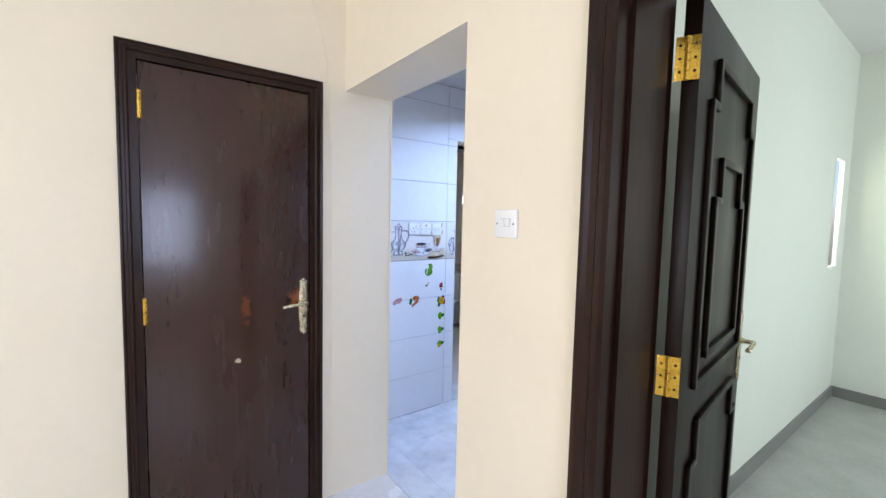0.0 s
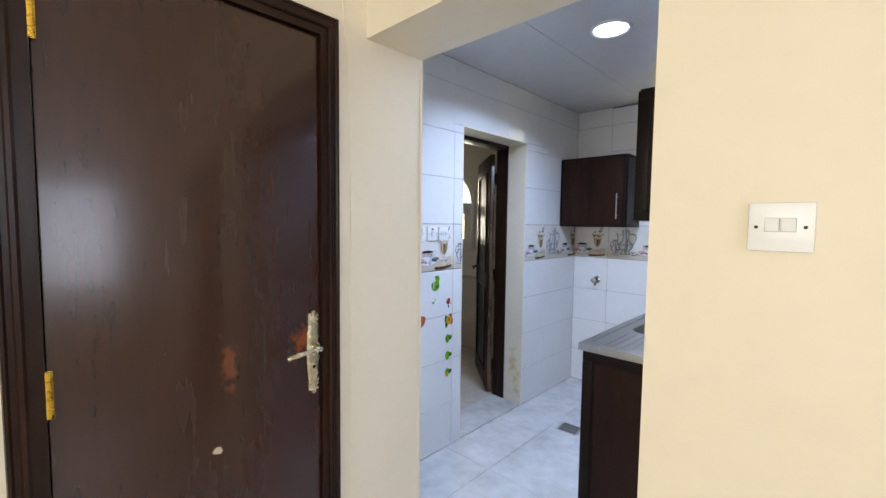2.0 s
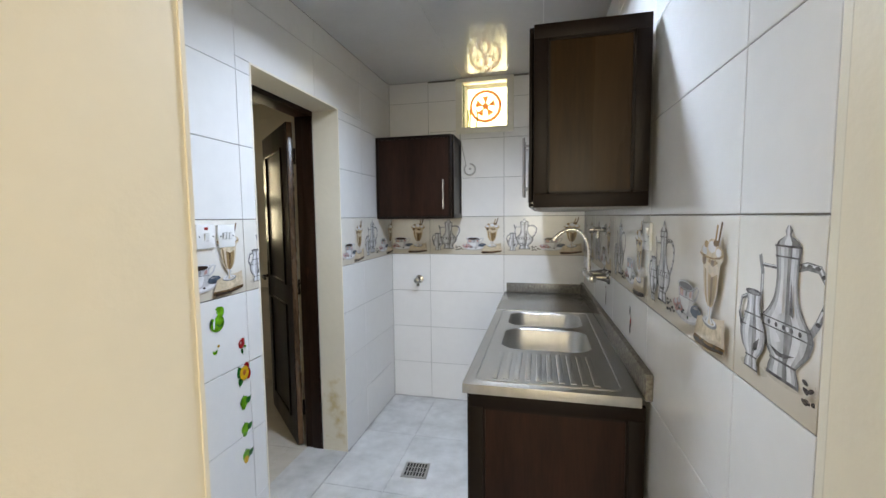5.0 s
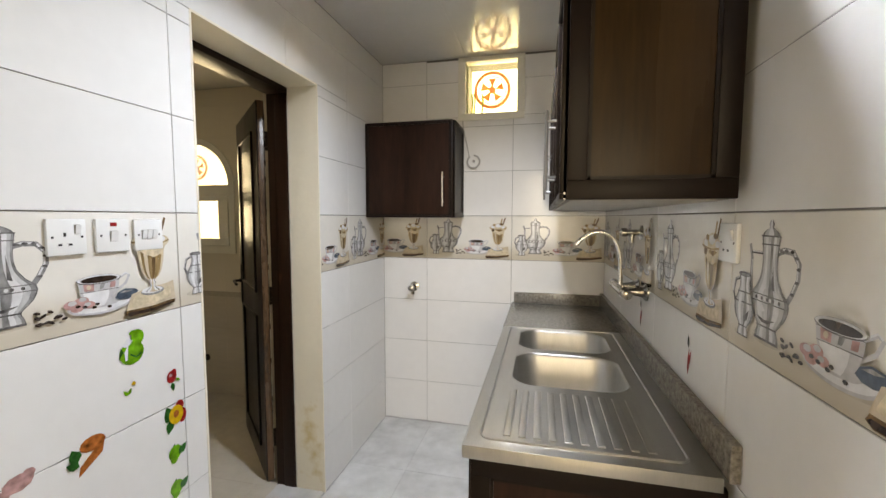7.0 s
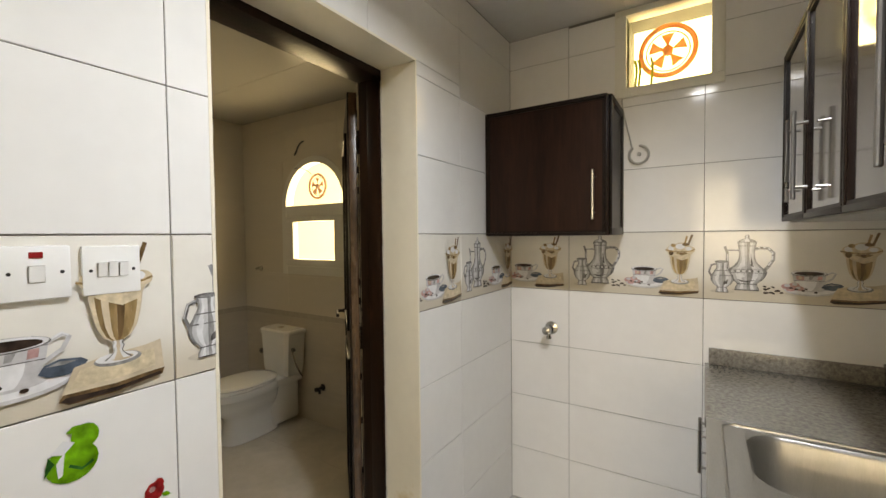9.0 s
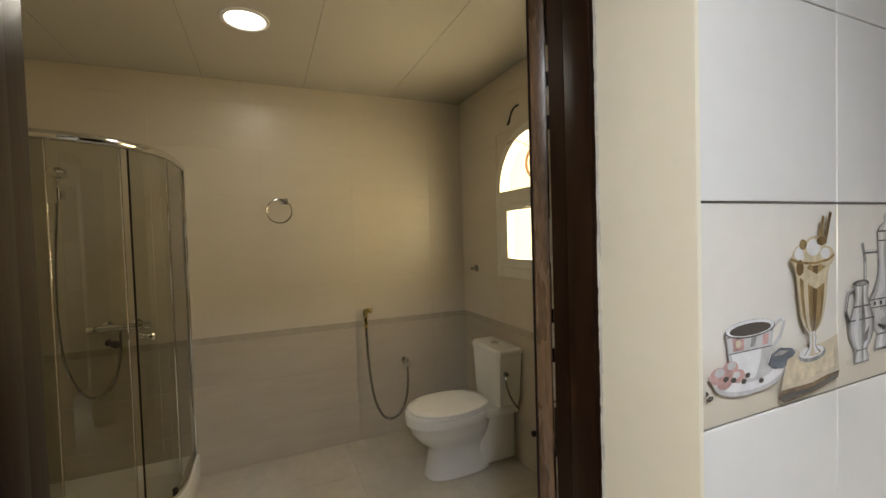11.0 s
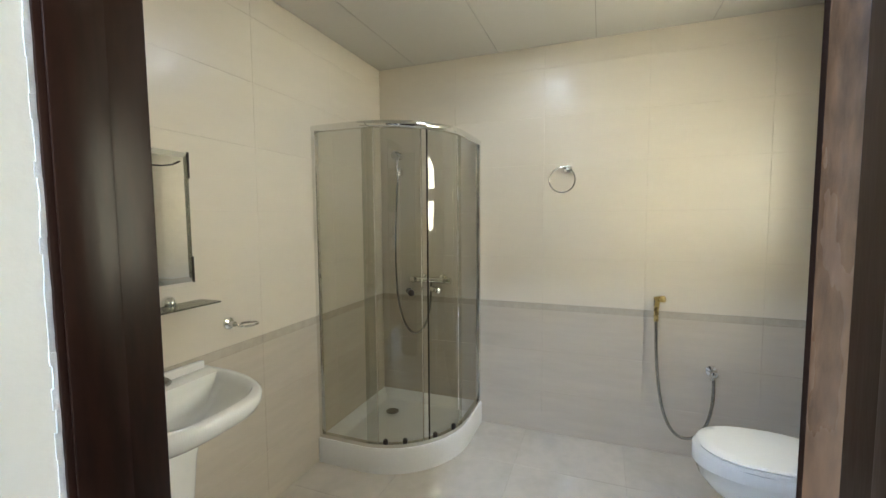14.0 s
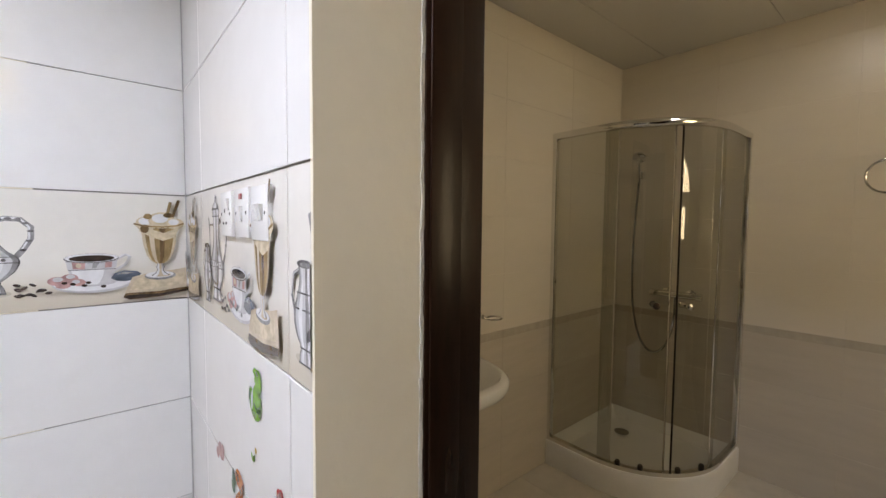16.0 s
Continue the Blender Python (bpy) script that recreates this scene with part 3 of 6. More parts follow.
# closed door in the hall
bm = bmesh.new()
casing(bm, DW0, DW1, DH, 0.57, 1, axis="y", width=0.040, depth=0.013)
box(bm, 0.33, 0.571, DW0 - 0.019, DW0 + 0.028, 0, DH + 0.019)
box(bm, 0.33, 0.571, DW1 - 0.024, DW1 + 0.019, 0, DH + 0.019)
box(bm, 0.33, 0.571, DW0 + 0.028, DW1 - 0.024, DH - 0.026, DH + 0.019)
structure(obj("door_frame_closed", bm, FRAMEWOOD, None, 0.5), "dark brown moulded timber door frame")
closed = thing("closed_door", "closed dark brown gloss door, paint worn to orange wood", "door", pose(0.56, DW0 + 0.031, 0.008, 0, 0, 90))
W = DW1 - DW0 - 0.058
solo("leaf", (0, W, 0, 0.042, 0, DH - 0.038), CLOSED, closed, 0.003, 0, False)
for z in (0.22, 1.10, 1.94):
    hinge(closed, pose(0.002, -0.006, z), GOLD, 0.11, leaf=0.008)
lever(closed, pose(W - 0.028, 0.0, 1.055))

# bedroom door, standing open
bm = bmesh.new()
casing(bm, 2.10, 2.95, 2.11, 0.26, -1, axis="x", width=0.075)
box(bm, 2.051, 2.10, 0.259, 0.512, 0, 2.11)
box(bm, 2.95, 2.999, 0.259, 0.512, 0, 2.11)
box(bm, 2.051, 2.999, 0.259, 0.512, 2.11, 2.179)
box(bm, 2.10, 2.112, 0.30, 0.46, 0, 2.10)
structure(obj("door_frame_bedroom", bm, FRAMEWOOD, None, 0.5), "dark brown moulded timber door frame")
opened = thing("open_door", "open dark brown panelled door with stepped mouldings", "door", pose(2.163, 0.522, 0.01, 0, 0, 98.4))
solo("leaf", (0, 0.84, 0, 0.042, 0, 2.09), DOORWOOD, opened, 0.003, 0, False)


def stepped_moulding(parent, z0, z1, x0, x1, y, st=0.09, name="moulding"):
    pts = [(x0, z0), (x0, z1 - st), (x0 + st * 0.5, z1 - st), (x0 + st * 0.5, z1), (x1 - st * 0.5, z1), (x1 - st * 0.5, z1 - st), (x1, z1 - st), (x1, z0)]
    bm = bmesh.new()
    for (a, b), (c, d) in zip(pts, pts[1:] + pts[:1]):
        box(bm, min(a, c) - 0.012, max(a, c) + 0.012, y - 0.014, y + 0.001, min(b, d) - 0.012, max(b, d) + 0.012, 0, 0.004)
    return obj(name, bm, DOORWOOD, parent, 0.5, False)


stepped_moulding(opened, 1.05, 1.96, 0.12, 0.72, 0, 0.12)
stepped_moulding(opened, 1.12, 1.70, 0.22, 0.62, 0, 0.12)
stepped_moulding(opened, 0.14, 0.92, 0.12, 0.72, 0, 0.12)
for z in (0.22, 1.10, 1.93):
    hinge(opened, pose(-0.013, 0.026, z, 0, 0, -74), GOLD, 0.11)
lever(opened, pose(0.79, 0, 1.03))

# bathroom door frame and leaf
bm = bmesh.new()
box(bm, -0.292, -0.170, OY0 - 0.028, OY0 + 0.009, 0, OZ, 0, 0.004)
# hinge side, rebated for the leaf
box(bm, -0.246, -0.170, OY1 - 0.005, OY1 + 0.034, 0, OZ, 0, 0.004)
box(bm, -0.292, -0.246, OY1 - 0.0015, OY1 + 0.034, 0, OZ)
box(bm, -0.291, -0.171, OY0 + 0.009, OY1 - 0.005, OZ - 0.03, OZ + 0.028, 0, 0.004)
box(bm, -0.240, -0.178, OY0 + 0.009, OY0 + 0.013, 0, OZ - 0.03, 0, 0.002)
box(bm, -0.240, -0.178, OY1 - 0.009, OY1 - 0.005, 0, OZ - 0.03, 0, 0.002)
structure(obj("door_frame_bathroom", bm, FRAMEWOOD, None, 0.5), "dark brown timber frame with chipped edges")
bath_leaf = thing("bathroom_door", "open dark brown gloss bathroom door", "door", pose(-0.354, OY1 - 0.006, 0.01, 0, 0, 137))
solo("leaf", (0, 0.74, -0.042, 0.0, 0, 2.09), DOORWOOD, bath_leaf, 0.003, 0, False)
tagged(solo("worn_edge", (-0.0025, 0.0005, -0.037, -0.006, 0.002, 2.088), EDGEWOOD, bath_leaf, 0.001, 0, False), "hinge edge worn to bare brown wood")
bm = bmesh.new()
rng = random.Random(21)
z = 0.01
while z < 2.05:
    h = rng.uniform(0.03, 0.16)
    box(bm, -0.0032, 0.0, -0.0425, -0.0425 + rng.uniform(0.003, 0.0055), z, z + h)
    z += h + rng.choice((0.0, 0.0, 0.004, 0.03))
tagged(obj("chipped_arris", bm, PALECHIP, bath_leaf, 0, False), "pale chipped paint line")
for z0, z1 in ((1.05, 1.95), (0.15, 0.92)):
    bm = bmesh.new()
    for a, b, c, d in ((0.13, 0.61, z0, z0 + 0.02), (0.13, 0.61, z1 - 0.02, z1), (0.13, 0.15, z0, z1), (0.59, 0.61, z0, z1)):
        box(bm, a, b, -0.001, 0.012, c, d, 0, 0.004)
        box(bm, a, b, -0.054, -0.041, c, d, 0, 0.004)
    obj("moulding", bm, DOORWOOD, bath_leaf, 0.5, False)
for z in (0.25, 1.05, 1.88):
    hinge(bath_leaf, pose(-0.006, -0.046, z, 0, 0, 90), DARKMETAL, 0.10, leaf=0.006)
lever(bath_leaf, pose(0.69, 0.0, 1.03, 0, 0, 180) @ Matrix.Diagonal((-1, 1, 1, 1)), False, DARKMETAL)
lever(bath_leaf, pose(0.69, -0.042, 1.03), False, DARKMETAL)


# ---- windows ----
def exhaust_fan(name, c, r, m, label, blades=5):
    e = thing(name, label, "exhaust fan", pose(*c))
    bm = bmesh.new()
    tube(bm, [(r * math.cos(a), 0, r * math.sin(a)) for a in (2 * math.pi * k / 36 for k in range(36))], r * 0.10, 8, 0, True)
    tube(bm, [(r * 0.8 * math.cos(a), 0.01, r * 0.8 * math.sin(a)) for a in (2 * math.pi * k / 36 for k in range(36))], r * 0.03, 6, 0, True)
    obj("ring", bm, m, e, 0.6, False)
    bm = bmesh.new()
    for k in range(blades):
        a0 = 2 * math.pi * k / blades + 0.3
        top, bot = [], []
        for s, w, tw in ((0.18, 0.16, 0.05), (0.45, 0.30, 0.04), (0.72, 0.36, 0.03)):
            for sg, dst in ((-1, top), (1, bot)):
                a = a0 + sg * w
                dst.append((r * s * math.cos(a), sg * tw * r, r * s * math.sin(a)))
        loop = top + bot[::-1]
        vs = [bm.verts.new(p) for p in loop]
        f = bm.faces.new(vs)
        g = bmesh.ops.extrude_face_region(bm, geom=[f])
        bmesh.ops.translate(bm, vec=(0, 0.003, 0), verts=[v for v in g["geom"] if isinstance(v, bmesh.types.BMVert)])
    obj("blades", bm, m, e, 0, False)
    bm = bmesh.new()
    lathe(bm, (0, 0.012, 0), (0, -1, 0), [(0, r * 0.2), (0.02, r * 0.2), (0.028, r * 0.1)], 16)
    obj("hub", bm, m, e, 0.6, False)
    return e


# kitchen window
bm = bmesh.new()
x0, x1, z0, z1 = 0.548, 0.99, 2.14, KZ - 0.002
for d in ((x0, x1, 3.105, 3.19, z0, z0 + 0.045), (x0, x1, 3.105, 3.19, z1 - 0.03, z1), (x0, x0 + 0.052, 3.105, 3.19, z0 + 0.045, z1 - 0.03), (x1 - 0.05, x1, 3.105, 3.19, z0 + 0.045, z1 - 0.03)):
    box(bm, *d, 0, 0.004)
structure(obj("window_1", bm, UPVC, None, 0.5), "small high kitchen window with a pale plastic frame")
bm = bmesh.new()
bm.faces.new([bm.verts.new((x, 3.152, z)) for x, z in ((0.602, 2.185), (0.94, 2.185), (0.94, 2.533), (0.602, 2.533))])
pane = structure(obj("window_1_pane", bm, PANE), "clear window pane")
pane.visible_shadow = False
exhaust_fan("exhaust_fan", (0.765, 3.215, 2.362), 0.115, FANPLASTIC, "round backlit orange plastic exhaust fan in the kitchen window")
bm = bmesh.new()
box(bm, -0.2, 1.70, 3.75, 3.76, 1.6, 3.0)
structure(obj("backdrop_kitchen", bm, YELLOWGLOW), "sunlit yellow outdoors behind the kitchen window")
bm = bmesh.new()
for x in (0.63, 0.645, 0.70):
    tube(bm, bezier((x, 3.20, 2.18), (x - 0.01, 3.20, 2.24), (x + 0.015, 3.2, 2.28), (x - 0.005, 3.20, 2.34), 8), 0.006, 6)
tagged(obj("plant_stems", bm, translucent("backlit_green_stem", (0.5, 0.55, 0.08)), None, 0.6), "backlit green stems behind the kitchen window pane", "plant")

# arched bathroom window
fr = bmesh.new()


def arch_ring(bm, cx, zs, r0, r1, zb, y0, y1, n=24):
    """Frame that follows an arch and its upright sides down to zb."""
    def line(r):
        return [(cx - r, zb)] + [(cx + r * math.cos(math.pi - math.pi * k / n), zs + r * math.sin(math.pi - math.pi * k / n)) for k in range(n + 1)] + [(cx + r, zb)]
    i, o = line(r0), line(r1)
    rings = [[(a, y0, b), (c, y0, d), (c, y1, d), (a, y1, b)] for (a, b), (c, d) in zip(i, o)]
    loft(bm, rings)


arch_ring(fr, WX, WS, 0.335, 0.385, 1.19, BY1 - 0.012, BY1 + 0.06)
box(fr, WX - 0.335, WX + 0.335, BY1 - 0.010, BY1 + 0.058, 1.19, 1.255, 0, 0.004)
box(fr, WX - 0.335, WX + 0.335, BY1 - 0.010, BY1 + 0.058, 1.66, 1.749, 0, 0.004)
structure(obj("window_2", fr, UPVC, None, 0.5), "arched bathroom window with a pale plastic frame")
bm = bmesh.new()
for d in ((WX - 0.33, WX + 0.33, 1.257, 1.315), (WX - 0.33, WX + 0.33, 1.618, 1.658), (WX - 0.33, WX - 0.24, 1.315, 1.618), (WX + 0.24, WX + 0.33, 1.315, 1.618)):
    box(bm, d[0], d[1], BY1 - 0.022, BY1 + 0.03, d[2], d[3], 0, 0.004)
box(bm, WX - 0.02, WX + 0.02, BY1 - 0.036, BY1 - 0.022, 1.63, 1.648, 0, 0.003)
structure(obj("window_2_sash", bm, UPVC, None, 0.5), "hinged lower sash of the arched window")
bm = bmesh.new()
bm.faces.new([bm.verts.new((x, BY1 + 0.006, z)) for x, z in ((WX - 0.245, 1.31), (WX + 0.245, 1.31), (WX + 0.245, 1.62), (WX - 0.245, 1.62))])
pane = structure(obj("window_2_pane", bm, PANE), "clear lower pane")
pane.visible_shadow = False
bm = bmesh.new()
vs = [bm.verts.new((WX + 0.337 * math.cos(math.pi * k / 24), BY1 + 0.02, WS + 0.337 * math.sin(math.pi * k / 24))) for k in range(25)]
bm.faces.new(vs)
pane = structure(obj("window_2_arch_pane", bm, PANE), "clear half-round pane")
pane.visible_shadow = False
exhaust_fan("exhaust_fan", (-1.70, BY1 + 0.045, 1.90), 0.095, FANPINK, "round beige exhaust fan in the arched bathroom window")
bm = bmesh.new()
tube(bm, bezier((-1.93, BY1 - 0.006, 2.03), (-1.90, BY1 - 0.02, 2.07), (-1.80, BY1 - 0.01, 2.06), (-1.76, BY1 + 0.04, 2.0), 12), 0.003, 6)
tagged(obj("fan_cable", bm, BLACK, None, 0.6), "thin black cable hanging to the exhaust fan", "cable")
bm = bmesh.new()
tube(bm, bezier((-1.80, BY1 - 0.002, 2.26), (-1.795, BY1 - 0.05, 2.24), (-1.815, BY1 - 0.05, 2.20), (-1.85, BY1 - 0.035, 2.175), 10), 0.006, 8)
lathe(bm, (-1.85, BY1 - 0.035, 2.175), (-0.6, 0, -0.6), [(0, 0.008), (0.03, 0.008)], 8)
tagged(obj("loose_cable", bm, BLACK, None, 0.6), "black loose cable end sticking out of the wall", "cable")
bm = bmesh.new()
box(bm, -6.0, -0.3, 3.95, 3.96, 0.3, 3.4)
structure(obj("backdrop_bathroom", bm, CREAMGLOW), "sunlit cream outdoors behind the bathroom window")
# bedroom arched window
bm = bmesh.new()
box(bm, 1.80, 1.832, 3.85, 3.88, 1.2, 2.08, 0, 0.004)
box(bm, 1.80, 1.832, 4.17, 4.2, 1.2, 2.08, 0, 0.004)
box(bm, 1.80, 1.834, 3.84, 4.21, 1.17, 1.2, 0, 0.004)
structure(obj("window_3", bm, UPVC, None, 0.5), "narrow bright bedroom window")


# ---- lamps ----
def downlight(name, x, y, z):
    e = thing(name, "round white recessed ceiling downlight, lit", "ceiling lamp", pose(x, y, z), "ceiling downlights")
    bm = bmesh.new()
    rings = [[(r * math.cos(2 * math.pi * k / 32), r * math.sin(2 * math.pi * k / 32), d) for k in range(32)] for r, d in ((0.108, 0.0), (0.106, -0.006), (0.092, -0.008), (0.086, -0.003), (0.086, 0.003))]
    loft(bm, rings, 0, False, False)
    obj("rim", bm, PLASTIC, e, 0.6, False)
    bm = bmesh.new()
    vs = [bm.verts.new((0.0875 * math.cos(2 * math.pi * k / 32), 0.0875 * math.sin(2 * math.pi * k / 32), -0.0025)) for k in range(32)]
    bm.faces.new(vs)
    obj("diffuser", bm, LEDDISC, e, 0, False)
    return e


downlight("downlight", 0.900, 1.608, KZ - 0.001)
downlight("downlight", -1.80, 1.675, BZ - 0.001)


# ---- kitchen cabinets ----
def bar_handle(parent, p, length, out, name="handle"):
    """Upright chrome bar on two posts, standing off along out."""
    p, out = Vector(p), Vector(out)
    bm = bmesh.new()
    lathe(bm, p + out * 0.03 - Vector((0, 0, length / 2)), (0, 0, 1), [(0, 0.004), (0.002, 0.0055), (length - 0.002, 0.0055), (length, 0.004)], 10)
    for s in (-0.36, 0.36):
        lathe(bm, p + Vector((0, 0, s * length)), out, [(0, 0.0045), (0.03, 0.0045)], 8)
    h = obj(name, bm, SATIN, parent, 0.6)
    return tagged(h, "chrome bar handle")


def framed(parent, name, a, b, lo, hi, m=None, at=None, proud=0.012, rail=0.055, trim=None):
    """A door or panel with a raised rail round a field. a, b: ends in plan; proud outwards to the right of a->b."""
    a, b = Vector((*a, 0)), Vector((*b, 0))
    d = (b - a).normalized()
    n = Vector((d.y, -d.x, 0))
    w = (b - a).length
    bm = bmesh.new()
    box(bm, 0, w, -proud * 0.5, 0, lo, hi, 0)
    for x0, x1, z0, z1 in ((0, w, lo, lo + rail), (0, w, hi - rail, hi), (0, rail, lo + rail, hi - rail), (w - rail, w, lo + rail, hi - rail)):
        box(bm, x0, x1, -proud, 0, z0, z1, 1, 0.0025)
    for x0, x1, z0, z1 in ((rail, w - rail, lo + rail, lo + rail + 0.008), (rail, w - rail, hi - rail - 0.008, hi - rail), (rail, rail + 0.008, lo + rail, hi - rail), (w - rail - 0.008, w - rail, lo + rail, hi - rail)):
        box(bm, x0, x1, -proud * 0.8, 0, z0, z1, 1)
    m4 = Matrix((( d.x, -n.x, 0, a.x), (d.y, -n.y, 0, a.y), (0, 0, 1, 0), (0, 0, 0, 1)))
    bmesh.ops.transform(bm, matrix=m4, verts=bm.verts[:])
    return obj(name, bm, [m or CABINET, trim or CABTRIM], parent, 0.5)


# corner wall cabinet
cab = thing("wall_cabinet", "dark brown single-door wall cabinet with a chrome bar handle", "cabinet", pose(0.29, 2.96, 1.487))
solo("body", (0.004, 0.574, 2.815, KY1 - 0.002, 1.487, 2.085), CABINET, cab, 0.002)
framed(cab, "door", (0.006, 2.813), (0.572, 2.813), 1.489, 2.083, CABINET, None, 0.016, 0.012)
framed(cab, "side_panel", (0.5745, 2.82), (0.5745, KY1 - 0.004), 1.489, 2.083, CABTRIM, None, 0.014, 0.03)
bar_handle(cab, (0.52, 2.797, 1.66), 0.21, (0, -1, 0))

# long wall cabinet above the sink
CY0, CY1, CX = 1.325, 2.86, 1.172
cab = thing("wall_cabinet", "dark brown glossy four-door wall cabinet above the sink", "cabinet", pose(1.34, 2.0, 1.53))
solo("body", (CX, 1.511, CY0, CY1, 1.535, 2.105), CABINET, cab, 0.002)
solo("underside", (CX + 0.005, 1.509, CY0 + 0.005, CY1 - 0.005, 1.526, 1.5345), CABUNDER, cab, 0.001)
framed(cab, "end_panel", (CX - 0.004, CY0 - 0.001), (1.520, CY0 - 0.001), 1.528, 2.112, CABFIELD, None, 0.016, 0.045)
n = 4
for k in range(n):
    a, b = CY0 + (CY1 - CY0) * (k + 1) / n, CY0 + (CY1 - CY0) * k / n
    framed(cab, "door", (CX - 0.001, a - 0.002), (CX - 0.001, b + 0.002), 1.53, 2.11, CABDOOR, None, 0.018, 0.014)
    bar_handle(cab, (CX - 0.019, (b + 0.33) if k % 2 == 0 else (b + 0.055), 1.70), 0.24, (-1, 0, 0))

# sink unit
SX0, SX1, SY0 = 0.93, 1.53, 1.285
unit = thing("sink_base_cabinet", "dark brown base cabinet under a steel sink and granite top", "cabinet", pose(1.23, 2.2, 0))
solo("body", (SX0 + 0.03, 1.508, SY0 + 0.025, KY1 - 0.002, 0.1, 0.70), CABINET, unit, 0.002)
solo("plinth", (SX0 + 0.07, 1.508, SY0 + 0.05, KY1 - 0.002, 0.0, 0.1), CABTRIM, unit, 0.002)
framed(unit, "end_panel", (SX0 + 0.02, SY0 + 0.024), (1.526, SY0 + 0.024), 0.0, 0.885, CABINET, None, 0.018, 0.05)
for k in range(4):
    a, b = SY0 + 0.03 + (KY1 - SY0 - 0.035) * (k + 1) / 4, SY0 + 0.03 + (KY1 - SY0 - 0.035) * k / 4
    framed(unit, "door", (SX0 + 0.029, a - 0.002), (SX0 + 0.029, b + 0.002), 0.11, 0.885, CABINET, None, 0.018, 0.03)
    bar_handle(unit, (SX0 + 0.011, (b + 0.39) if k % 2 == 0 else (b + 0.055), 0.74), 0.15, (-1, 0, 0))
# granite top behind the steel, and its upstands
bm = bmesh.new()
box(bm, SX0 - 0.005, 1.507, 2.462, KY1 - 0.001, 0.885, 0.915, 0, 0.003)
box(bm, SX0 + 0.01, 1.507, KY1 - 0.022, KY1 - 0.002, 0.916, 0.985, 0, 0.003)
obj("granite_top", bm, GRANITE, unit, 0.5)
bm = bmesh.new()
box(bm, -0.024, -0.001, 0.745, 2.585, 0.912, 1.0, 0, 0.004)
bmesh.ops.transform(bm, matrix=RIGHT, verts=bm.verts[:])
obj("granite_upstand", bm, GRANITE, unit, 0.5)


def rounded(x0, x1, y0, y1, r, z, n=6):
    out = []
    for cx, cy, a0 in ((x1 - r, y1 - r, 0), (x0 + r, y1 - r, 90), (x0 + r, y0 + r, 180), (x1 - r, y0 + r, 270)):
        for k in range(n + 1):
            a = radians(a0 + 90 * k / n)
            out.append((cx + r * math.cos(a), cy + r * math.sin(a), z))
    return out


sink = thing("steel_sink", "stainless steel double-bowl sink with a ribbed drainboard", "sink", pose(1.22, 1.87, 0.915))
bm = bmesh.new()
SS = (SX0 + 0.003, 1.512, SY0, 2.461)
B1, B2 = (1.02, 1.415, 1.70, 2.055), (1.02, 1.415, 2.10, 2.42)
ZT = 0.918
# top sheet with two openings: strips between bowls, then corner infill by the bowl rims
xs = (SS[0], B1[0], B1[1], SS[1])
ys = (SS[2], B1[2], B1[3], B2[2], B2[3], SS[3])
for i in range(3):
    for j in range(5):
        if i == 1 and j in (1, 3):
            continue
        bm.faces.new([bm.verts.new((x, y, ZT)) for x, y in ((xs[i], ys[j]), (xs[i + 1], ys[j]), (xs[i + 1], ys[j + 1]), (xs[i], ys[j + 1]))])
bmesh.ops.remove_doubles(bm, verts=bm.verts[:], dist=1e-5)
obj("top", bm, STEEL, sink)
bm = bmesh.new()
box(bm, SS[0] - 0.003, SS[1], SS[2] - 0.004, SS[2], 0.885, ZT + 0.001, 0, 0.001)
box(bm, SS[0] - 0.004, SS[0], SS[2], SS[3], 0.885, ZT + 0.001, 0, 0.001)
obj("apron", bm, STEEL, sink, 0.5)
bm = bmesh.new()
tube(bm, rounded(SS[0] + 0.035, SS[1] - 0.05, SS[2] + 0.04, SS[3] - 0.02, 0.03, ZT + 0.001), 0.004, 8, 0, True)
obj("raised_rim", bm, STEEL, sink, 0.6)
for bx in (B1, B2):
    bm = bmesh.new()
    n = 6
    rim_out = [(max(min(x, bx[1] + 0.0), bx[0] - 0.0), max(min(y, bx[3]), bx[2]), ZT) for x, y, z in rounded(bx[0], bx[1], bx[2], bx[3], 0.0001, ZT, n)]
    rr = [rim_out, rounded(bx[0] + 0.002, bx[1] - 0.002, bx[2] + 0.002, bx[3] - 0.002, 0.085, ZT - 0.001), rounded(bx[0] + 0.008, bx[1] - 0.008, bx[2] + 0.008, bx[3] - 0.008, 0.082, ZT - 0.012),
          rounded(bx[0] + 0.018, bx[1] - 0.018, bx[2] + 0.018, bx[3] - 0.018, 0.08, ZT - 0.13), rounded(bx[0] + 0.04, bx[1] - 0.04, bx[2] + 0.04, bx[3] - 0.04, 0.07, ZT - 0.16), rounded(bx[0] + 0.15, bx[1] - 0.15, bx[2] + 0.13, bx[3] - 0.13, 0.02, ZT - 0.168)]
    loft(bm, rr, 0, False, True)
    cx, cy = (bx[0] + bx[1]) / 2, (bx[2] + bx[3]) / 2
    lathe(bm, (cx, cy, ZT - 0.168), (0, 0, 1), [(0, 0.04), (0.003, 0.038), (0.003, 0.02), (0.001, 0.018)], 18, 1)
    obj("bowl", bm, [STEEL, CHROME], sink, 0.7)
for k in range(10):
    x = 1.035 + 0.039 * k
    bm = bmesh.new()
    box(bm, x - 0.010, x + 0.010, 1.35, 1.65, ZT - 0.002, ZT + 0.0035, 0, 0.0025)
    obj("rib", bm, STEEL, sink, 0.7)


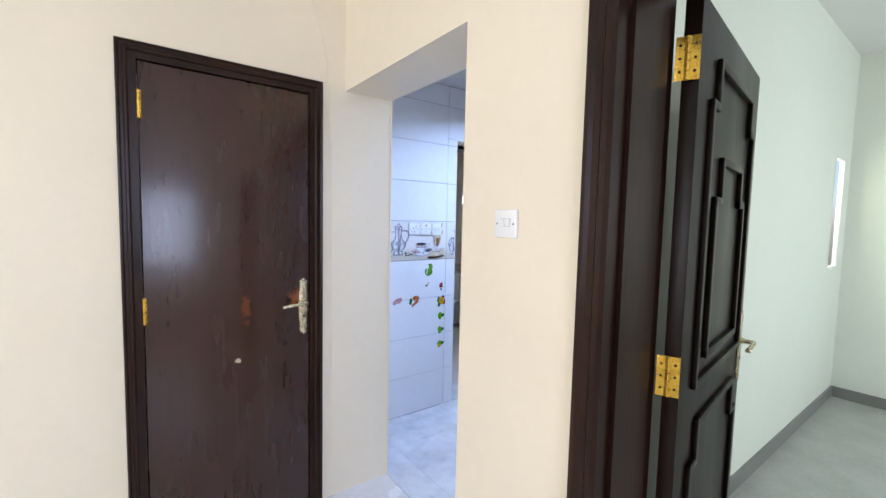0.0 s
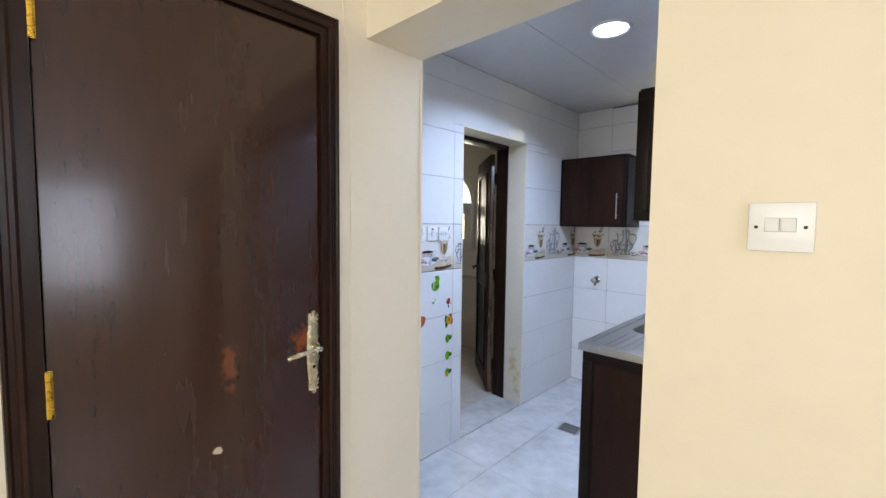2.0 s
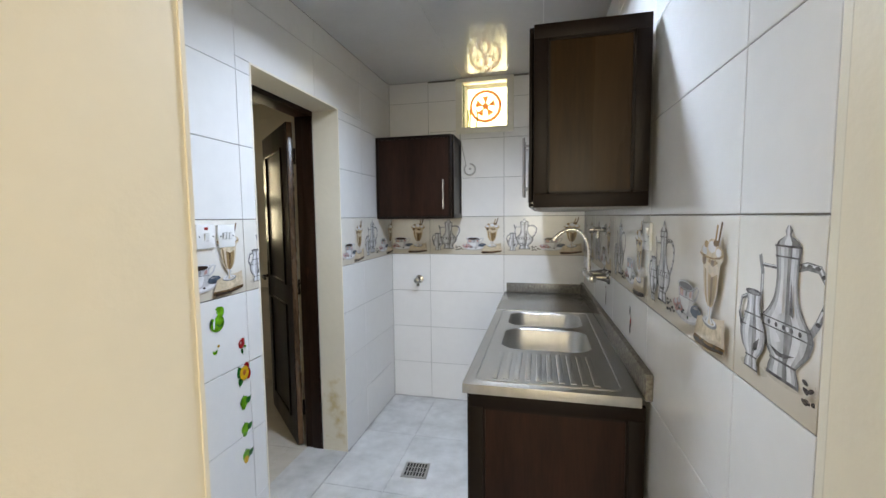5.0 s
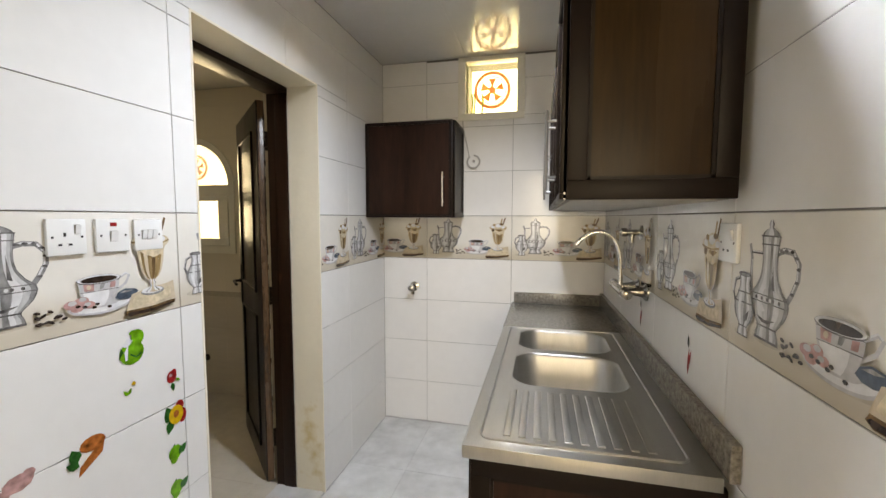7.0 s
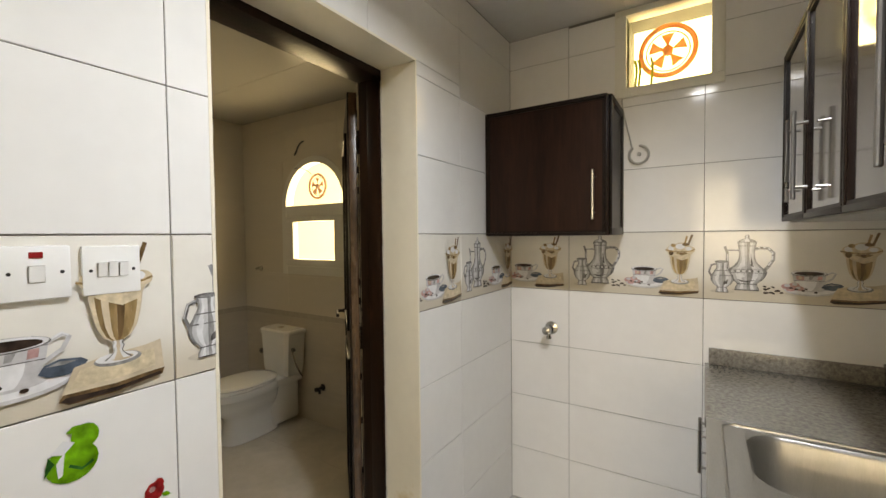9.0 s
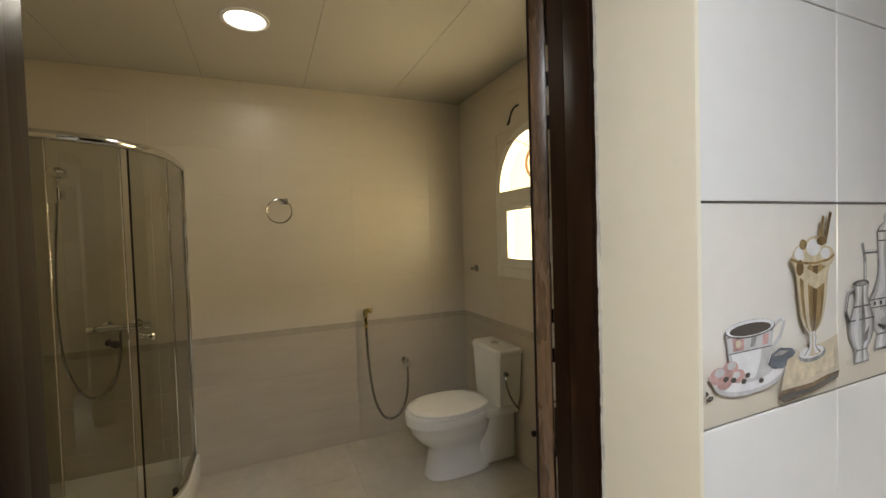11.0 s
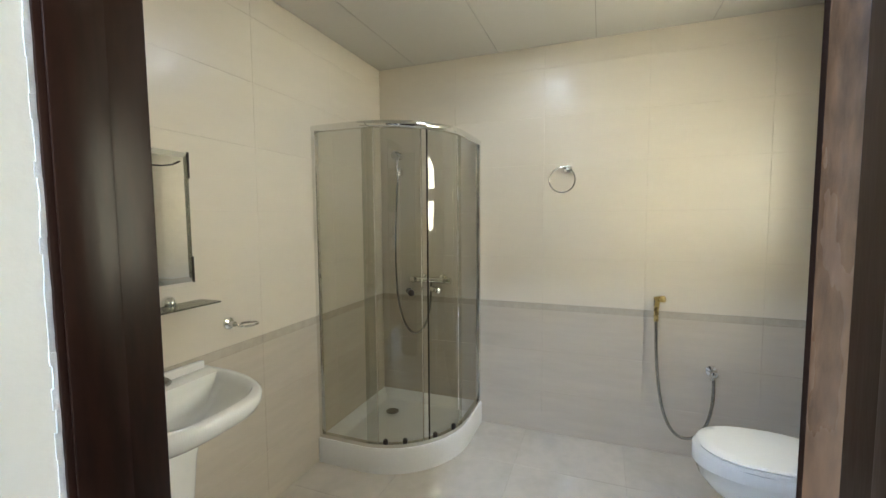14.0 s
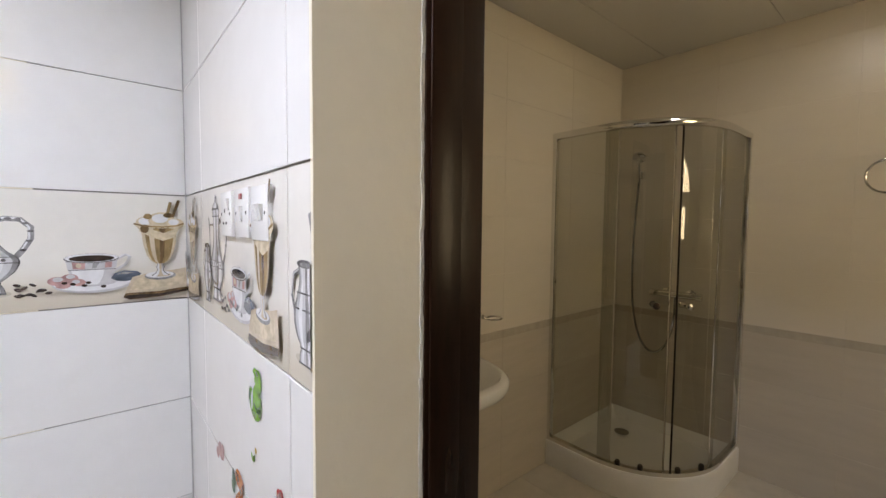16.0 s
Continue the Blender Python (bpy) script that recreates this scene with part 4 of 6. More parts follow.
# wall mixer tap
tap = thing("kitchen_tap", "chrome wall mixer tap with a swan-neck spout", "tap", pose(1.50, 2.13, 1.19))
bm = bmesh.new()
for dy in (-0.0, 0.15):
    lathe(bm, (1.528, 2.08 + dy, 1.19), (-1, 0, 0), [(0, 0.036), (0.006, 0.035), (0.016, 0.022), (0.05, 0.014), (0.09, 0.014)], 20)
tube(bm, [(1.44, 2.06, 1.19), (1.44, 2.25, 1.19)], 0.02, 14)
for y, s in ((2.06, -1), (2.25, 1)):
    lathe(bm, (1.44, y, 1.19), (0, s, 0), [(0, 0.021), (0.012, 0.022), (0.018, 0.015), (0.03, 0.02), (0.055, 0.021), (0.06, 0.012)], 14)
obj("body", bm, DULLCHROME, tap, 0.6)
bm = bmesh.new()
tube(bm, [(1.44, 2.155, 1.19)] + bezier((1.44, 2.155, 1.26), (1.45, 2.155, 1.43), (1.35, 2.155, 1.47), (1.27, 2.155, 1.385), 18), 0.010, 12)
lathe(bm, (1.27, 2.155, 1.385), (-0.6, 0, -0.8), [(-0.004, 0.012), (0.018, 0.012)], 12)
obj("spout", bm, CHROME, tap, 0.6)


def angle_valve(name, p, out, label, mt=CHROME, s=1.0):
    p, out = Vector(p), Vector(out)
    e = thing(name, label, "valve", Matrix.Translation(p))
    bm = bmesh.new()
    lathe(bm, p, out, [(0, 0.028 * s), (0.004, 0.027 * s), (0.010, 0.012 * s), (0.05 * s, 0.011 * s)], 16)
    obj("body", bm, mt, e, 0.6)
    bm = bmesh.new()
    lathe(bm, p + out * 0.05 * s, out, [(0, 0.013 * s), (0.006, 0.018 * s), (0.024 * s, 0.017 * s), (0.028 * s, 0.008 * s)], 12)
    obj("knob", bm, mt, e, 0.6)
    bm = bmesh.new()
    lathe(bm, p + out * 0.035 * s, (0, 0, -1), [(0, 0.009 * s), (0.03 * s, 0.009 * s), (0.031 * s, 0.011 * s), (0.04 * s, 0.011 * s)], 12)
    obj("outlet", bm, mt, e, 0.6)
    return e


angle_valve("angle_valve", (0.231, KY1, 0.994), (0, -1, 0), "chrome angle valve on the tiled kitchen wall", DULLCHROME, 1.25)
angle_valve("angle_valve", (1.525, 2.19, 1.425), (-1, 0, 0), "dark chrome angle valve above the sink tap", DULLCHROME, 1.1)


# ---- switches and sockets ----
def faceplate(name, m, w, h, label, parts, group=""):
    """Plate in the local x, z plane, facing -y."""
    e = thing(name, label, "switch", m, group)
    bm = bmesh.new()
    box(bm, -w / 2, w / 2, -0.010, 0.0, -h / 2, h / 2, 0, 0.004)
    obj("plate", bm, PLASTIC, e, 0.5, False)
    for kind, x, z, a, b in parts:
        bm = bmesh.new()
        if kind == "rocker":
            box(bm, x - a / 2 - 0.001, x + a / 2 + 0.001, -0.0105, -0.008, z - b / 2 - 0.001, z + b / 2 + 0.001, 1)
            loft(bm, [[(x - a / 2, -0.010, z - b / 2), (x + a / 2, -0.010, z - b / 2), (x + a / 2, -0.010, z + b / 2), (x - a / 2, -0.010, z + b / 2)], [(x - a / 2, -0.012, z - b / 2), (x + a / 2, -0.012, z - b / 2), (x + a / 2, -0.0165, z + b / 2), (x - a / 2, -0.0165, z + b / 2)]])
            obj("rocker", bm, [PLASTIC, RUBBER], e, 0, False)
        elif kind == "screw":
            lathe(bm, (x, -0.0095, z), (0, -1, 0), [(0, 0.0032), (0.001, 0.0028)], 10)
            obj("screw", bm, DARKHOLE, e, 0, False)
        elif kind == "slot":
            box(bm, x - a / 2, x + a / 2, -0.0106, -0.008, z - b / 2, z + b / 2)
            obj("slot", bm, DARKHOLE, e, 0, False)
        else:
            box(bm, x - a / 2, x + a / 2, -0.0115, -0.008, z - b / 2, z + b / 2, 0, 0.001)
            obj("neon", bm, RED, e, 0, False)
    return e


SCREWS = [("screw", -0.033, 0, 0, 0), ("screw", 0.033, 0, 0, 0)]
faceplate("light_switch", pose(1.765, 0.26, 1.508), 0.090, 0.084, "white double light switch on the cream wall", SCREWS + [("rocker", -0.011, 0.004, 0.019, 0.022), ("rocker", 0.011, 0.004, 0.019, 0.022)])
LW = pose(0, 0, 0, 0, 0, 90)
SC = [("screw", -0.032, 0, 0, 0), ("screw", 0.032, 0, 0, 0)]
faceplate("wall_socket", pose(0.0, 1.055, 1.438) @ LW, 0.086, 0.088, "white three-pin wall socket with a switch", SC + [("rocker", 0.022, 0.018, 0.012, 0.022), ("slot", -0.006, 0.006, 0.005, 0.009), ("slot", -0.017, -0.018, 0.008, 0.005), ("slot", 0.005, -0.018, 0.008, 0.005)], "plates on the kitchen wall")
faceplate("fused_switch", pose(0.0, 1.165, 1.438) @ LW, 0.088, 0.088, "white wall switch with a red neon lens", SC + [("rocker", 0, -0.002, 0.019, 0.026), ("neon", 0, 0.029, 0.017, 0.010)], "plates on the kitchen wall")
faceplate("light_switch", pose(0.0, 1.267, 1.436) @ LW, 0.088, 0.088, "white triple light switch on the tiled wall", SC + [("rocker", -0.016, 0.001, 0.013, 0.024), ("rocker", 0, 0.001, 0.013, 0.026), ("rocker", 0.016, 0.001, 0.013, 0.024)], "plates on the kitchen wall")
faceplate("wall_socket", RIGHT @ pose(0, 0.85, 1.43, 0, 0, -90), 0.088, 0.09, "white wall socket above the worktop", SC + [("rocker", 0.022, 0.018, 0.012, 0.022), ("slot", -0.017, -0.018, 0.008, 0.005), ("slot", 0.005, -0.018, 0.008, 0.005)])

# cable and hook beside the kitchen window
bm = bmesh.new()
tube(bm, bezier((0.60, KY1 - 0.006, 2.17), (0.55, KY1 - 0.012, 2.16), (0.61, KY1 - 0.012, 2.0), (0.625, KY1 - 0.012, 1.90), 12), 0.0035, 6)
tube(bm, [(0.655 + 0.042 * math.cos(a), KY1 - 0.014, 1.865 + 0.042 * math.sin(a)) for a in (2.2 + 5.6 * k / 22 for k in range(23))], 0.006, 8)
lathe(bm, (0.655, KY1, 1.87), (0, -1, 0), [(0, 0.010), (0.012, 0.008)], 10)
tagged(obj("coiled_cable", bm, RUBBER, None, 0.6), "grey coiled cable on a hook under the window", "cable")

# floor drain
e = thing("floor_drain", "square steel slotted floor drain in the kitchen floor", "drain", pose(0.482, 2.143, 0, 0, 0, 4))
solo("frame", (-0.075, 0.075, -0.075, 0.075, 0.0, 0.004), STEEL, e, 0.0015, 0, False)
bm = bmesh.new()
for i in range(-3, 4):
    for j in (-1, 0, 1):
        box(bm, i * 0.018 - 0.005, i * 0.018 + 0.005, j * 0.042 - 0.017, j * 0.042 + 0.017, 0.0035, 0.0046)
obj("slots", bm, DARKHOLE, e, 0, False)

# ---- bathroom things ----
# toilet: back to the window wall
TX = -2.0
toilet = thing("toilet", "white ceramic close-coupled toilet with a closed lid", "toilet", pose(TX, 2.8, 0))
bm = bmesh.new()
loft(bm, [oval(TX, 2.785, 0.0, 0.112, 0.215, 28, 3), oval(TX, 2.785, 0.03, 0.106, 0.205, 28, 3), oval(TX, 2.79, 0.15, 0.100, 0.195, 28, 2.8), oval(TX, 2.785, 0.19, 0.112, 0.205, 28, 2.6), oval(TX, 2.76, 0.23, 0.140, 0.235, 28, 2.4), oval(TX, 2.745, 0.285, 0.166, 0.262, 28, 2.3), oval(TX, 2.738, 0.335, 0.177, 0.272, 28, 2.3), oval(TX, 2.735, 0.340, 0.181, 0.277, 28, 2.3), oval(TX, 2.735, 0.380, 0.181, 0.277, 28, 2.3), oval(TX, 2.735, 0.39, 0.176, 0.272, 28, 2.3)])
box(bm, TX - 0.10, TX + 0.10, 2.90, 3.165, 0.02, 0.385, 0, 0.03)
box(bm, TX - 0.145, TX + 0.145, 2.93, 3.168, 0.33, 0.39, 0, 0.02)
obj("bowl", bm, CERAMIC, toilet, 0.7)
bm = bmesh.new()
loft(bm, [oval(TX, 2.735, 0.391, 0.180, 0.255, 32, 2.3), oval(TX, 2.72, 0.396, 0.184, 0.259, 32, 2.3), oval(TX, 2.735, 0.408, 0.184, 0.259, 32, 2.3), oval(TX, 2.735, 0.411, 0.180, 0.255, 32, 2.3)])
obj("seat", bm, CERAMIC, toilet, 0.7)
bm = bmesh.new()
loft(bm, [oval(TX, 2.735, 0.4125, 0.180, 0.255, 32, 2.3), oval(TX, 2.735, 0.420, 0.185, 0.26, 32, 2.3), oval(TX, 2.735, 0.428, 0.178, 0.252, 32, 2.3), oval(TX, 2.73, 0.433, 0.13, 0.21, 32, 2.3)])
obj("lid", bm, CERAMIC, toilet, 0.7)
bm = bmesh.new()
loft(bm, [[(TX + x * w, 3.085 + y * d, z) for x, y in ((-1, -0.75), (-0.8, -1), (0.8, -1), (1, -0.75), (1, 1), (-1, 1))] for w, d, z in ((0.145, 0.075, 0.39), (0.155, 0.082, 0.45), (0.172, 0.088, 0.70), (0.174, 0.088, 0.715))])
obj("cistern", bm, CERAMIC, toilet, 0.5)
bm = bmesh.new()
loft(bm, [[(TX + x * w, 3.085 + y * d, z) for x, y in ((-1, -0.75), (-0.8, -1), (0.8, -1), (1, -0.75), (1, 1), (-1, 1))] for w, d, z in ((0.178, 0.091, 0.716), (0.184, 0.092, 0.724), (0.184, 0.092, 0.742), (0.165, 0.08, 0.756))])
obj("cistern_lid", bm, CERAMIC, toilet, 0.5)
bm = bmesh.new()
lathe(bm, (TX, 3.08, 0.755), (0, 0, 1), [(0, 0.026), (0.005, 0.026), (0.008, 0.018)], 18)
obj("flush_button", bm, CHROME, toilet, 0.6)
bm = bmesh.new()
tube(bm, bezier((TX + 0.172, 3.06, 0.60), (TX + 0.23, 3.0, 0.60), (TX + 0.22, 3.05, 0.45), (TX + 0.15, 3.16, 0.36), 14), 0.007, 8)
lathe(bm, (TX + 0.168, 3.06, 0.60), (1, -0.3, 0), [(0, 0.018), (0.02, 0.014)], 10)
tagged(obj("supply_hose", bm, DULLCHROME, toilet, 0.6), "dull metal flexible water hose")
angle_valve("angle_valve", (TX - 0.30, BY1, 0.52), (0, -1, 0), "chrome angle valve beside the toilet cistern", DULLCHROME, 1.2)
angle_valve("angle_valve", (TX + 0.37, BY1, 0.30), (0, -1, 0), "dark angle valve low on the window wall", DARKMETAL, 1.0)

# towel ring
e = thing("towel_ring", "chrome towel ring on the tiled bathroom wall", "towel ring", pose(BX0, 1.845, 1.735))
bm = bmesh.new()
box(bm, BX0, BX0 + 0.012, 1.825, 1.872, 1.715, 1.755, 0, 0.004)
lathe(bm, (BX0 + 0.01, 1.848, 1.735), (1, 0, 0), [(0, 0.014), (0.035, 0.012), (0.04, 0.008)], 14)
obj("bracket", bm, CHROME, e, 0.6)
bm = bmesh.new()
tube(bm, [(BX0 + 0.035, 1.815 + 0.078 * math.cos(a), 1.668 + 0.078 * math.sin(a)) for a in (2 * math.pi * k / 40 for k in range(40))], 0.005, 8, 0, True)
obj("ring", bm, DULLCHROME, e, 0.6)

# bidet spray
e = thing("bidet_spray", "brass hand bidet spray with a hanging chrome hose", "bidet spray", pose(BX0, 2.37, 0.94))
bm = bmesh.new()
box(bm, BX0, BX0 + 0.03, 2.352, 2.372, 0.90, 0.95, 0, 0.004)
obj("bracket", bm, DULLCHROME, e, 0.5)
bm = bmesh.new()
tube(bm, bezier((BX0 + 0.05, 2.362, 0.82), (BX0 + 0.05, 2.362, 0.90), (BX0 + 0.05, 2.362, 0.94), (BX0 + 0.055, 2.375, 0.955), 8), 0.013, 10)
lathe(bm, (BX0 + 0.052, 2.36, 0.955), (0.5, 0.8, 0.05), [(-0.01, 0.010), (0.015, 0.016), (0.045, 0.020), (0.05, 0.014)], 12)
obj("spray_head", bm, BRASS, e, 0.6)
bm = bmesh.new()
pts = bezier((BX0 + 0.05, 2.362, 0.82), (BX0 + 0.05, 2.37, 0.35), (BX0 + 0.06, 2.42, 0.14), (BX0 + 0.06, 2.53, 0.14), 18) + bezier((BX0 + 0.06, 2.53, 0.14), (BX0 + 0.06, 2.63, 0.14), (BX0 + 0.05, 2.675, 0.3), (BX0 + 0.045, 2.665, 0.50), 16)[1:]
tube(bm, pts, 0.0085, 10)
obj("hose", bm, DULLCHROME, e, 0.7)
angle_valve("angle_valve", (BX0, 2.662, 0.54), (1, 0, 0), "chrome angle valve feeding the bidet hose", CHROME, 1.1)
# holder on the window wall
e = thing("robe_hook", "chrome hook on the bathroom window wall", "hook", pose(-2.40, BY1, 1.222))
bm = bmesh.new()
lathe(bm, (-2.40, BY1, 1.222), (0, -1, 0), [(0, 0.026), (0.008, 0.025), (0.014, 0.012), (0.05, 0.010)], 16)
tube(bm, [(-2.40, BY1 - 0.05, 1.222), (-2.34, BY1 - 0.055, 1.222), (-2.30, BY1 - 0.055, 1.23)], 0.008, 8)
obj("arm", bm, DULLCHROME, e, 0.6)

# quadrant shower
SHX, SHY, SR = -1.825, 1.288, 0.50


def quadrant(x1, y1, r, z, n=14, x0=BX0 + 0.004, y0=BY0 + 0.004):
    out = [(x0, y0, z), (x1, y0, z)]
    for k in range(n + 1):
        a = radians(90 * k / n)
        out.append((x1 - r + r * math.cos(a), y1 - r + r * math.sin(a), z))
    out.append((x0, y1, z))
    return out


def front(off, n=20):
    """Plan line of the shower front, offset inwards."""
    x1, y1, r = SHX - off, SHY - off, SR - off
    pts = [(x1, BY0 + 0.004)]
    pts += [(x1 - r + r * math.cos(radians(90 * k / n)), y1 - r + r * math.sin(radians(90 * k / n))) for k in range(n + 1)]
    return pts + [(BX0 + 0.004, y1)]


shower = thing("shower_enclosure", "quadrant glass shower with chrome rails on a white tray", "shower", pose(-2.2, 0.9, 0))
bm = bmesh.new()
loft(bm, [quadrant(SHX, SHY, SR, 0.0), quadrant(SHX, SHY, SR, 0.135), quadrant(SHX - 0.006, SHY - 0.006, SR - 0.006, 0.145), quadrant(SHX - 0.05, SHY - 0.05, SR - 0.05, 0.145), quadrant(SHX - 0.075, SHY - 0.075, SR - 0.06, 0.085, x0=BX0 + 0.06, y0=BY0 + 0.06), quadrant(SHX - 0.2, SHY - 0.2, SR - 0.15, 0.075, x0=BX0 + 0.15, y0=BY0 + 0.15)])
obj("tray", bm, TRAY, shower, 0.6)
bm = bmesh.new()
lathe(bm, (-2.40, 0.70, 0.080), (0, 0, 1), [(0, 0.045), (0.004, 0.044), (0.006, 0.03), (0.003, 0.01)], 20)
tagged(obj("drain", bm, DULLCHROME, shower, 0.6), "round metal shower drain")


def rail(off, z0, z1, w, name):
    a, b = front(off), front(off + w)
    bm = bmesh.new()
    loft(bm, [[(p[0], p[1], z0), (p[0], p[1], z1), (q[0], q[1], z1), (q[0], q[1], z0)] for p, q in zip(a, b)])
    return obj(name, bm, CHROME, shower, 0.6)


rail(0.010, 0.146, 0.168, 0.03, "bottom_rail")
bm = bmesh.new()
tube(bm, [(x, y, 1.938) for x, y in front(0.024)], 0.021, 14)
obj("top_rail", bm, CHROME, shower, 0.9)


def curtain(pts, z0, z1, name, m=SHOWERGLASS):
    bm = bmesh.new()
    lo = [bm.verts.new((x, y, z0)) for x, y in pts]
    hi = [bm.verts.new((x, y, z1)) for x, y in pts]
    for i in range(len(pts) - 1):
        bm.faces.new((lo[i], lo[i + 1], hi[i + 1], hi[i]))
    ob = obj(name, bm, m, shower, 3.0)
    return tagged(ob, "grey-tinted clear glass")


F = front(0.018)
curtain(F[:5], 0.168, 1.926, "fixed_glass")
curtain(F[-5:], 0.168, 1.926, "fixed_glass")
Fi = front(0.034)
curtain(Fi[2:12], 0.172, 1.924, "sliding_glass_door")
curtain(Fi[12:21], 0.172, 1.924, "sliding_glass_door")


def post(p, w=0.016, d=0.016, name="post", m=None):
    return solo(name, (p[0] - w / 2, p[0] + w / 2, p[1] - d / 2, p[1] + d / 2, 0.168, 1.926), m or CHROME, shower, 0.003)


post((SHX - 0.022, BY0 + 0.016), 0.03, 0.024)
post((BX0 + 0.016, SHY - 0.022), 0.024, 0.03)
post(Fi[11], 0.008, 0.008, "door_edge")
post(Fi[12], 0.009, 0.009, "door_edge", DARKMETAL)
post(F[4], 0.006, 0.006, "glass_edge")
post(F[-5], 0.006, 0.006, "glass_edge")
for i in (9, 13):
    bm = bmesh.new()
    c = Vector((*front(0.02)[i], 1.03))
    o = (c - Vector((SHX - SR, SHY - SR, 1.03))).normalized()
    lathe(bm, c - o * 0.04, o, [(0, 0.012), (0.006, 0.017), (0.02, 0.014), (0.06, 0.012), (0.065, 0.018), (0.08, 0.017), (0.084, 0.010)], 14)
    tagged(obj("knob", bm, CHROME if i == 13 else DARKMETAL, shower, 0.6), "round door knob")
for i in (5, 8, 13, 17):
    c = front(0.03)[i]
    bm = bmesh.new()
    lathe(bm, (c[0], c[1], 0.168), (0, 0, 1), [(0, 0.014), (0.014, 0.014), (0.02, 0.010)], 10)
    tagged(obj("roller", bm, DARKMETAL, shower, 0.6), "small dark roller")

# shower mixer and hand shower on the back wall
e = thing("shower_mixer", "chrome shower mixer with hand shower and hose", "shower mixer", pose(BX0, 0.9, 1.0))
bm = bmesh.new()
for y in (0.86, 1.0):
    lathe(bm, (BX0, y, 1.0), (1, 0, 0), [(0, 0.034), (0.006, 0.032), (0.014, 0.016), (0.06, 0.014)], 16)
tube(bm, [(BX0 + 0.06, 0.83, 1.0), (BX0 + 0.06, 1.03, 1.0)], 0.02, 14)
for y, s in ((0.83, -1), (1.03, 1)):
    lathe(bm, (BX0 + 0.06, y, 1.0), (0, s, 0), [(0, 0.022), (0.01, 0.016), (0.02, 0.024), (0.05, 0.022), (0.055, 0.012)], 12)
obj("body", bm, CHROME, e, 0.6)
bm = bmesh.new()
tube(bm, bezier((BX0 + 0.06, 0.93, 0.99), (BX0 + 0.07, 0.95, 0.55), (BX0 + 0.07, 0.72, 0.45), (BX0 + 0.05, 0.66, 0.9), 20) + bezier((BX0 + 0.05, 0.66, 0.9), (BX0 + 0.04, 0.63, 1.2), (BX0 + 0.05, 0.66, 1.5), (BX0 + 0.05, 0.68, 1.78), 14)[1:], 0.008, 8)
obj("hose", bm, DULLCHROME, e, 0.7)
bm = bmesh.new()
tube(bm, bezier((BX0 + 0.05, 0.68, 1.72), (BX0 + 0.06, 0.68, 1.80), (BX0 + 0.08, 0.69, 1.85), (BX0 + 0.13, 0.71, 1.88), 8), 0.011, 10)
lathe(bm, (BX0 + 0.12, 0.71, 1.885), (0.5, 0.1, -0.8), [(-0.01, 0.015), (0.01, 0.042), (0.022, 0.044), (0.026, 0.038)], 18)
box(bm, BX0, BX0 + 0.05, 0.665, 0.70, 1.74, 1.79, 0, 0.005)
obj("hand_shower", bm, CHROME, e, 0.6)

# wash basin on a pedestal
WBX = -0.82
basin = thing("wash_basin", "white ceramic pedestal wash basin with a chrome tap", "wash basin", pose(WBX, 0.7, 0))


def basin_ring(w, d, z, y0=BY0 + 0.003, n=30, off=0.0):
    out = []
    for k in range(n + 1):
        a = math.pi * k / n
        c, s = math.cos(a), math.sin(a)
        out.append((WBX + w * math.copysign(abs(c) ** 0.72, c), y0 + off + d * abs(s) ** 0.8, z))
    return out


bm = bmesh.new()
loft(bm, [basin_ring(0.10, 0.16, 0.64), basin_ring(0.17, 0.26, 0.67), basin_ring(0.25, 0.38, 0.73), basin_ring(0.285, 0.45, 0.775), basin_ring(0.295, 0.465, 0.80), basin_ring(0.295, 0.465, 0.822), basin_ring(0.285, 0.455, 0.832), basin_ring(0.255, 0.315, 0.830, off=0.11), basin_ring(0.235, 0.295, 0.805, off=0.12), basin_ring(0.17, 0.22, 0.73, off=0.14), basin_ring(0.07, 0.10, 0.695, off=0.18)])
obj("bowl", bm, CERAMIC, basin, 0.9)
solo("back_ledge", (WBX - 0.27, WBX + 0.27, BY0 + 0.003, BY0 + 0.03, 0.80, 0.862), CERAMIC, basin, 0.01)
bm = bmesh.new()
loft(bm, [oval(WBX, 0.66, z, rx, ry, 24, 2.6) for rx, ry, z in ((0.11, 0.10, 0.0), (0.105, 0.095, 0.03), (0.088, 0.082, 0.12), (0.082, 0.078, 0.45), (0.095, 0.09, 0.60), (0.11, 0.1, 0.665))])
obj("pedestal", bm, CERAMIC, basin, 0.8)
bm = bmesh.new()
lathe(bm, (WBX + 0.0, BY0 + 0.145, 0.785), (0, 1, 0.25), [(0, 0.013), (0.004, 0.012)], 14)
obj("overflow_hole", bm, DARKHOLE, basin, 0.5)
bm = bmesh.new()
lathe(bm, (WBX + 0.02, BY0 + 0.07, 0.835), (0, 0, 1), [(0, 0.026), (0.01, 0.022), (0.06, 0.020), (0.075, 0.016)], 14)
tube(bm, bezier((WBX + 0.02, BY0 + 0.07, 0.885), (WBX + 0.01, BY0 + 0.12, 0.905), (WBX - 0.0, BY0 + 0.16, 0.905), (WBX - 0.005, BY0 + 0.19, 0.885), 8), 0.012, 10)
tube(bm, [(WBX + 0.02, BY0 + 0.07, 0.91), (WBX + 0.01, BY0 + 0.10, 0.93), (WBX - 0.01, BY0 + 0.15, 0.945)], 0.007, 8)
tagged(obj("tap", bm, DULLCHROME, basin, 0.6), "chrome mixer tap")
angle_valve("angle_valve", (WBX - 0.17, BY0, 0.50), (0, 1, 0), "dark chrome valve under the wash basin", DARKMETAL, 0.9)

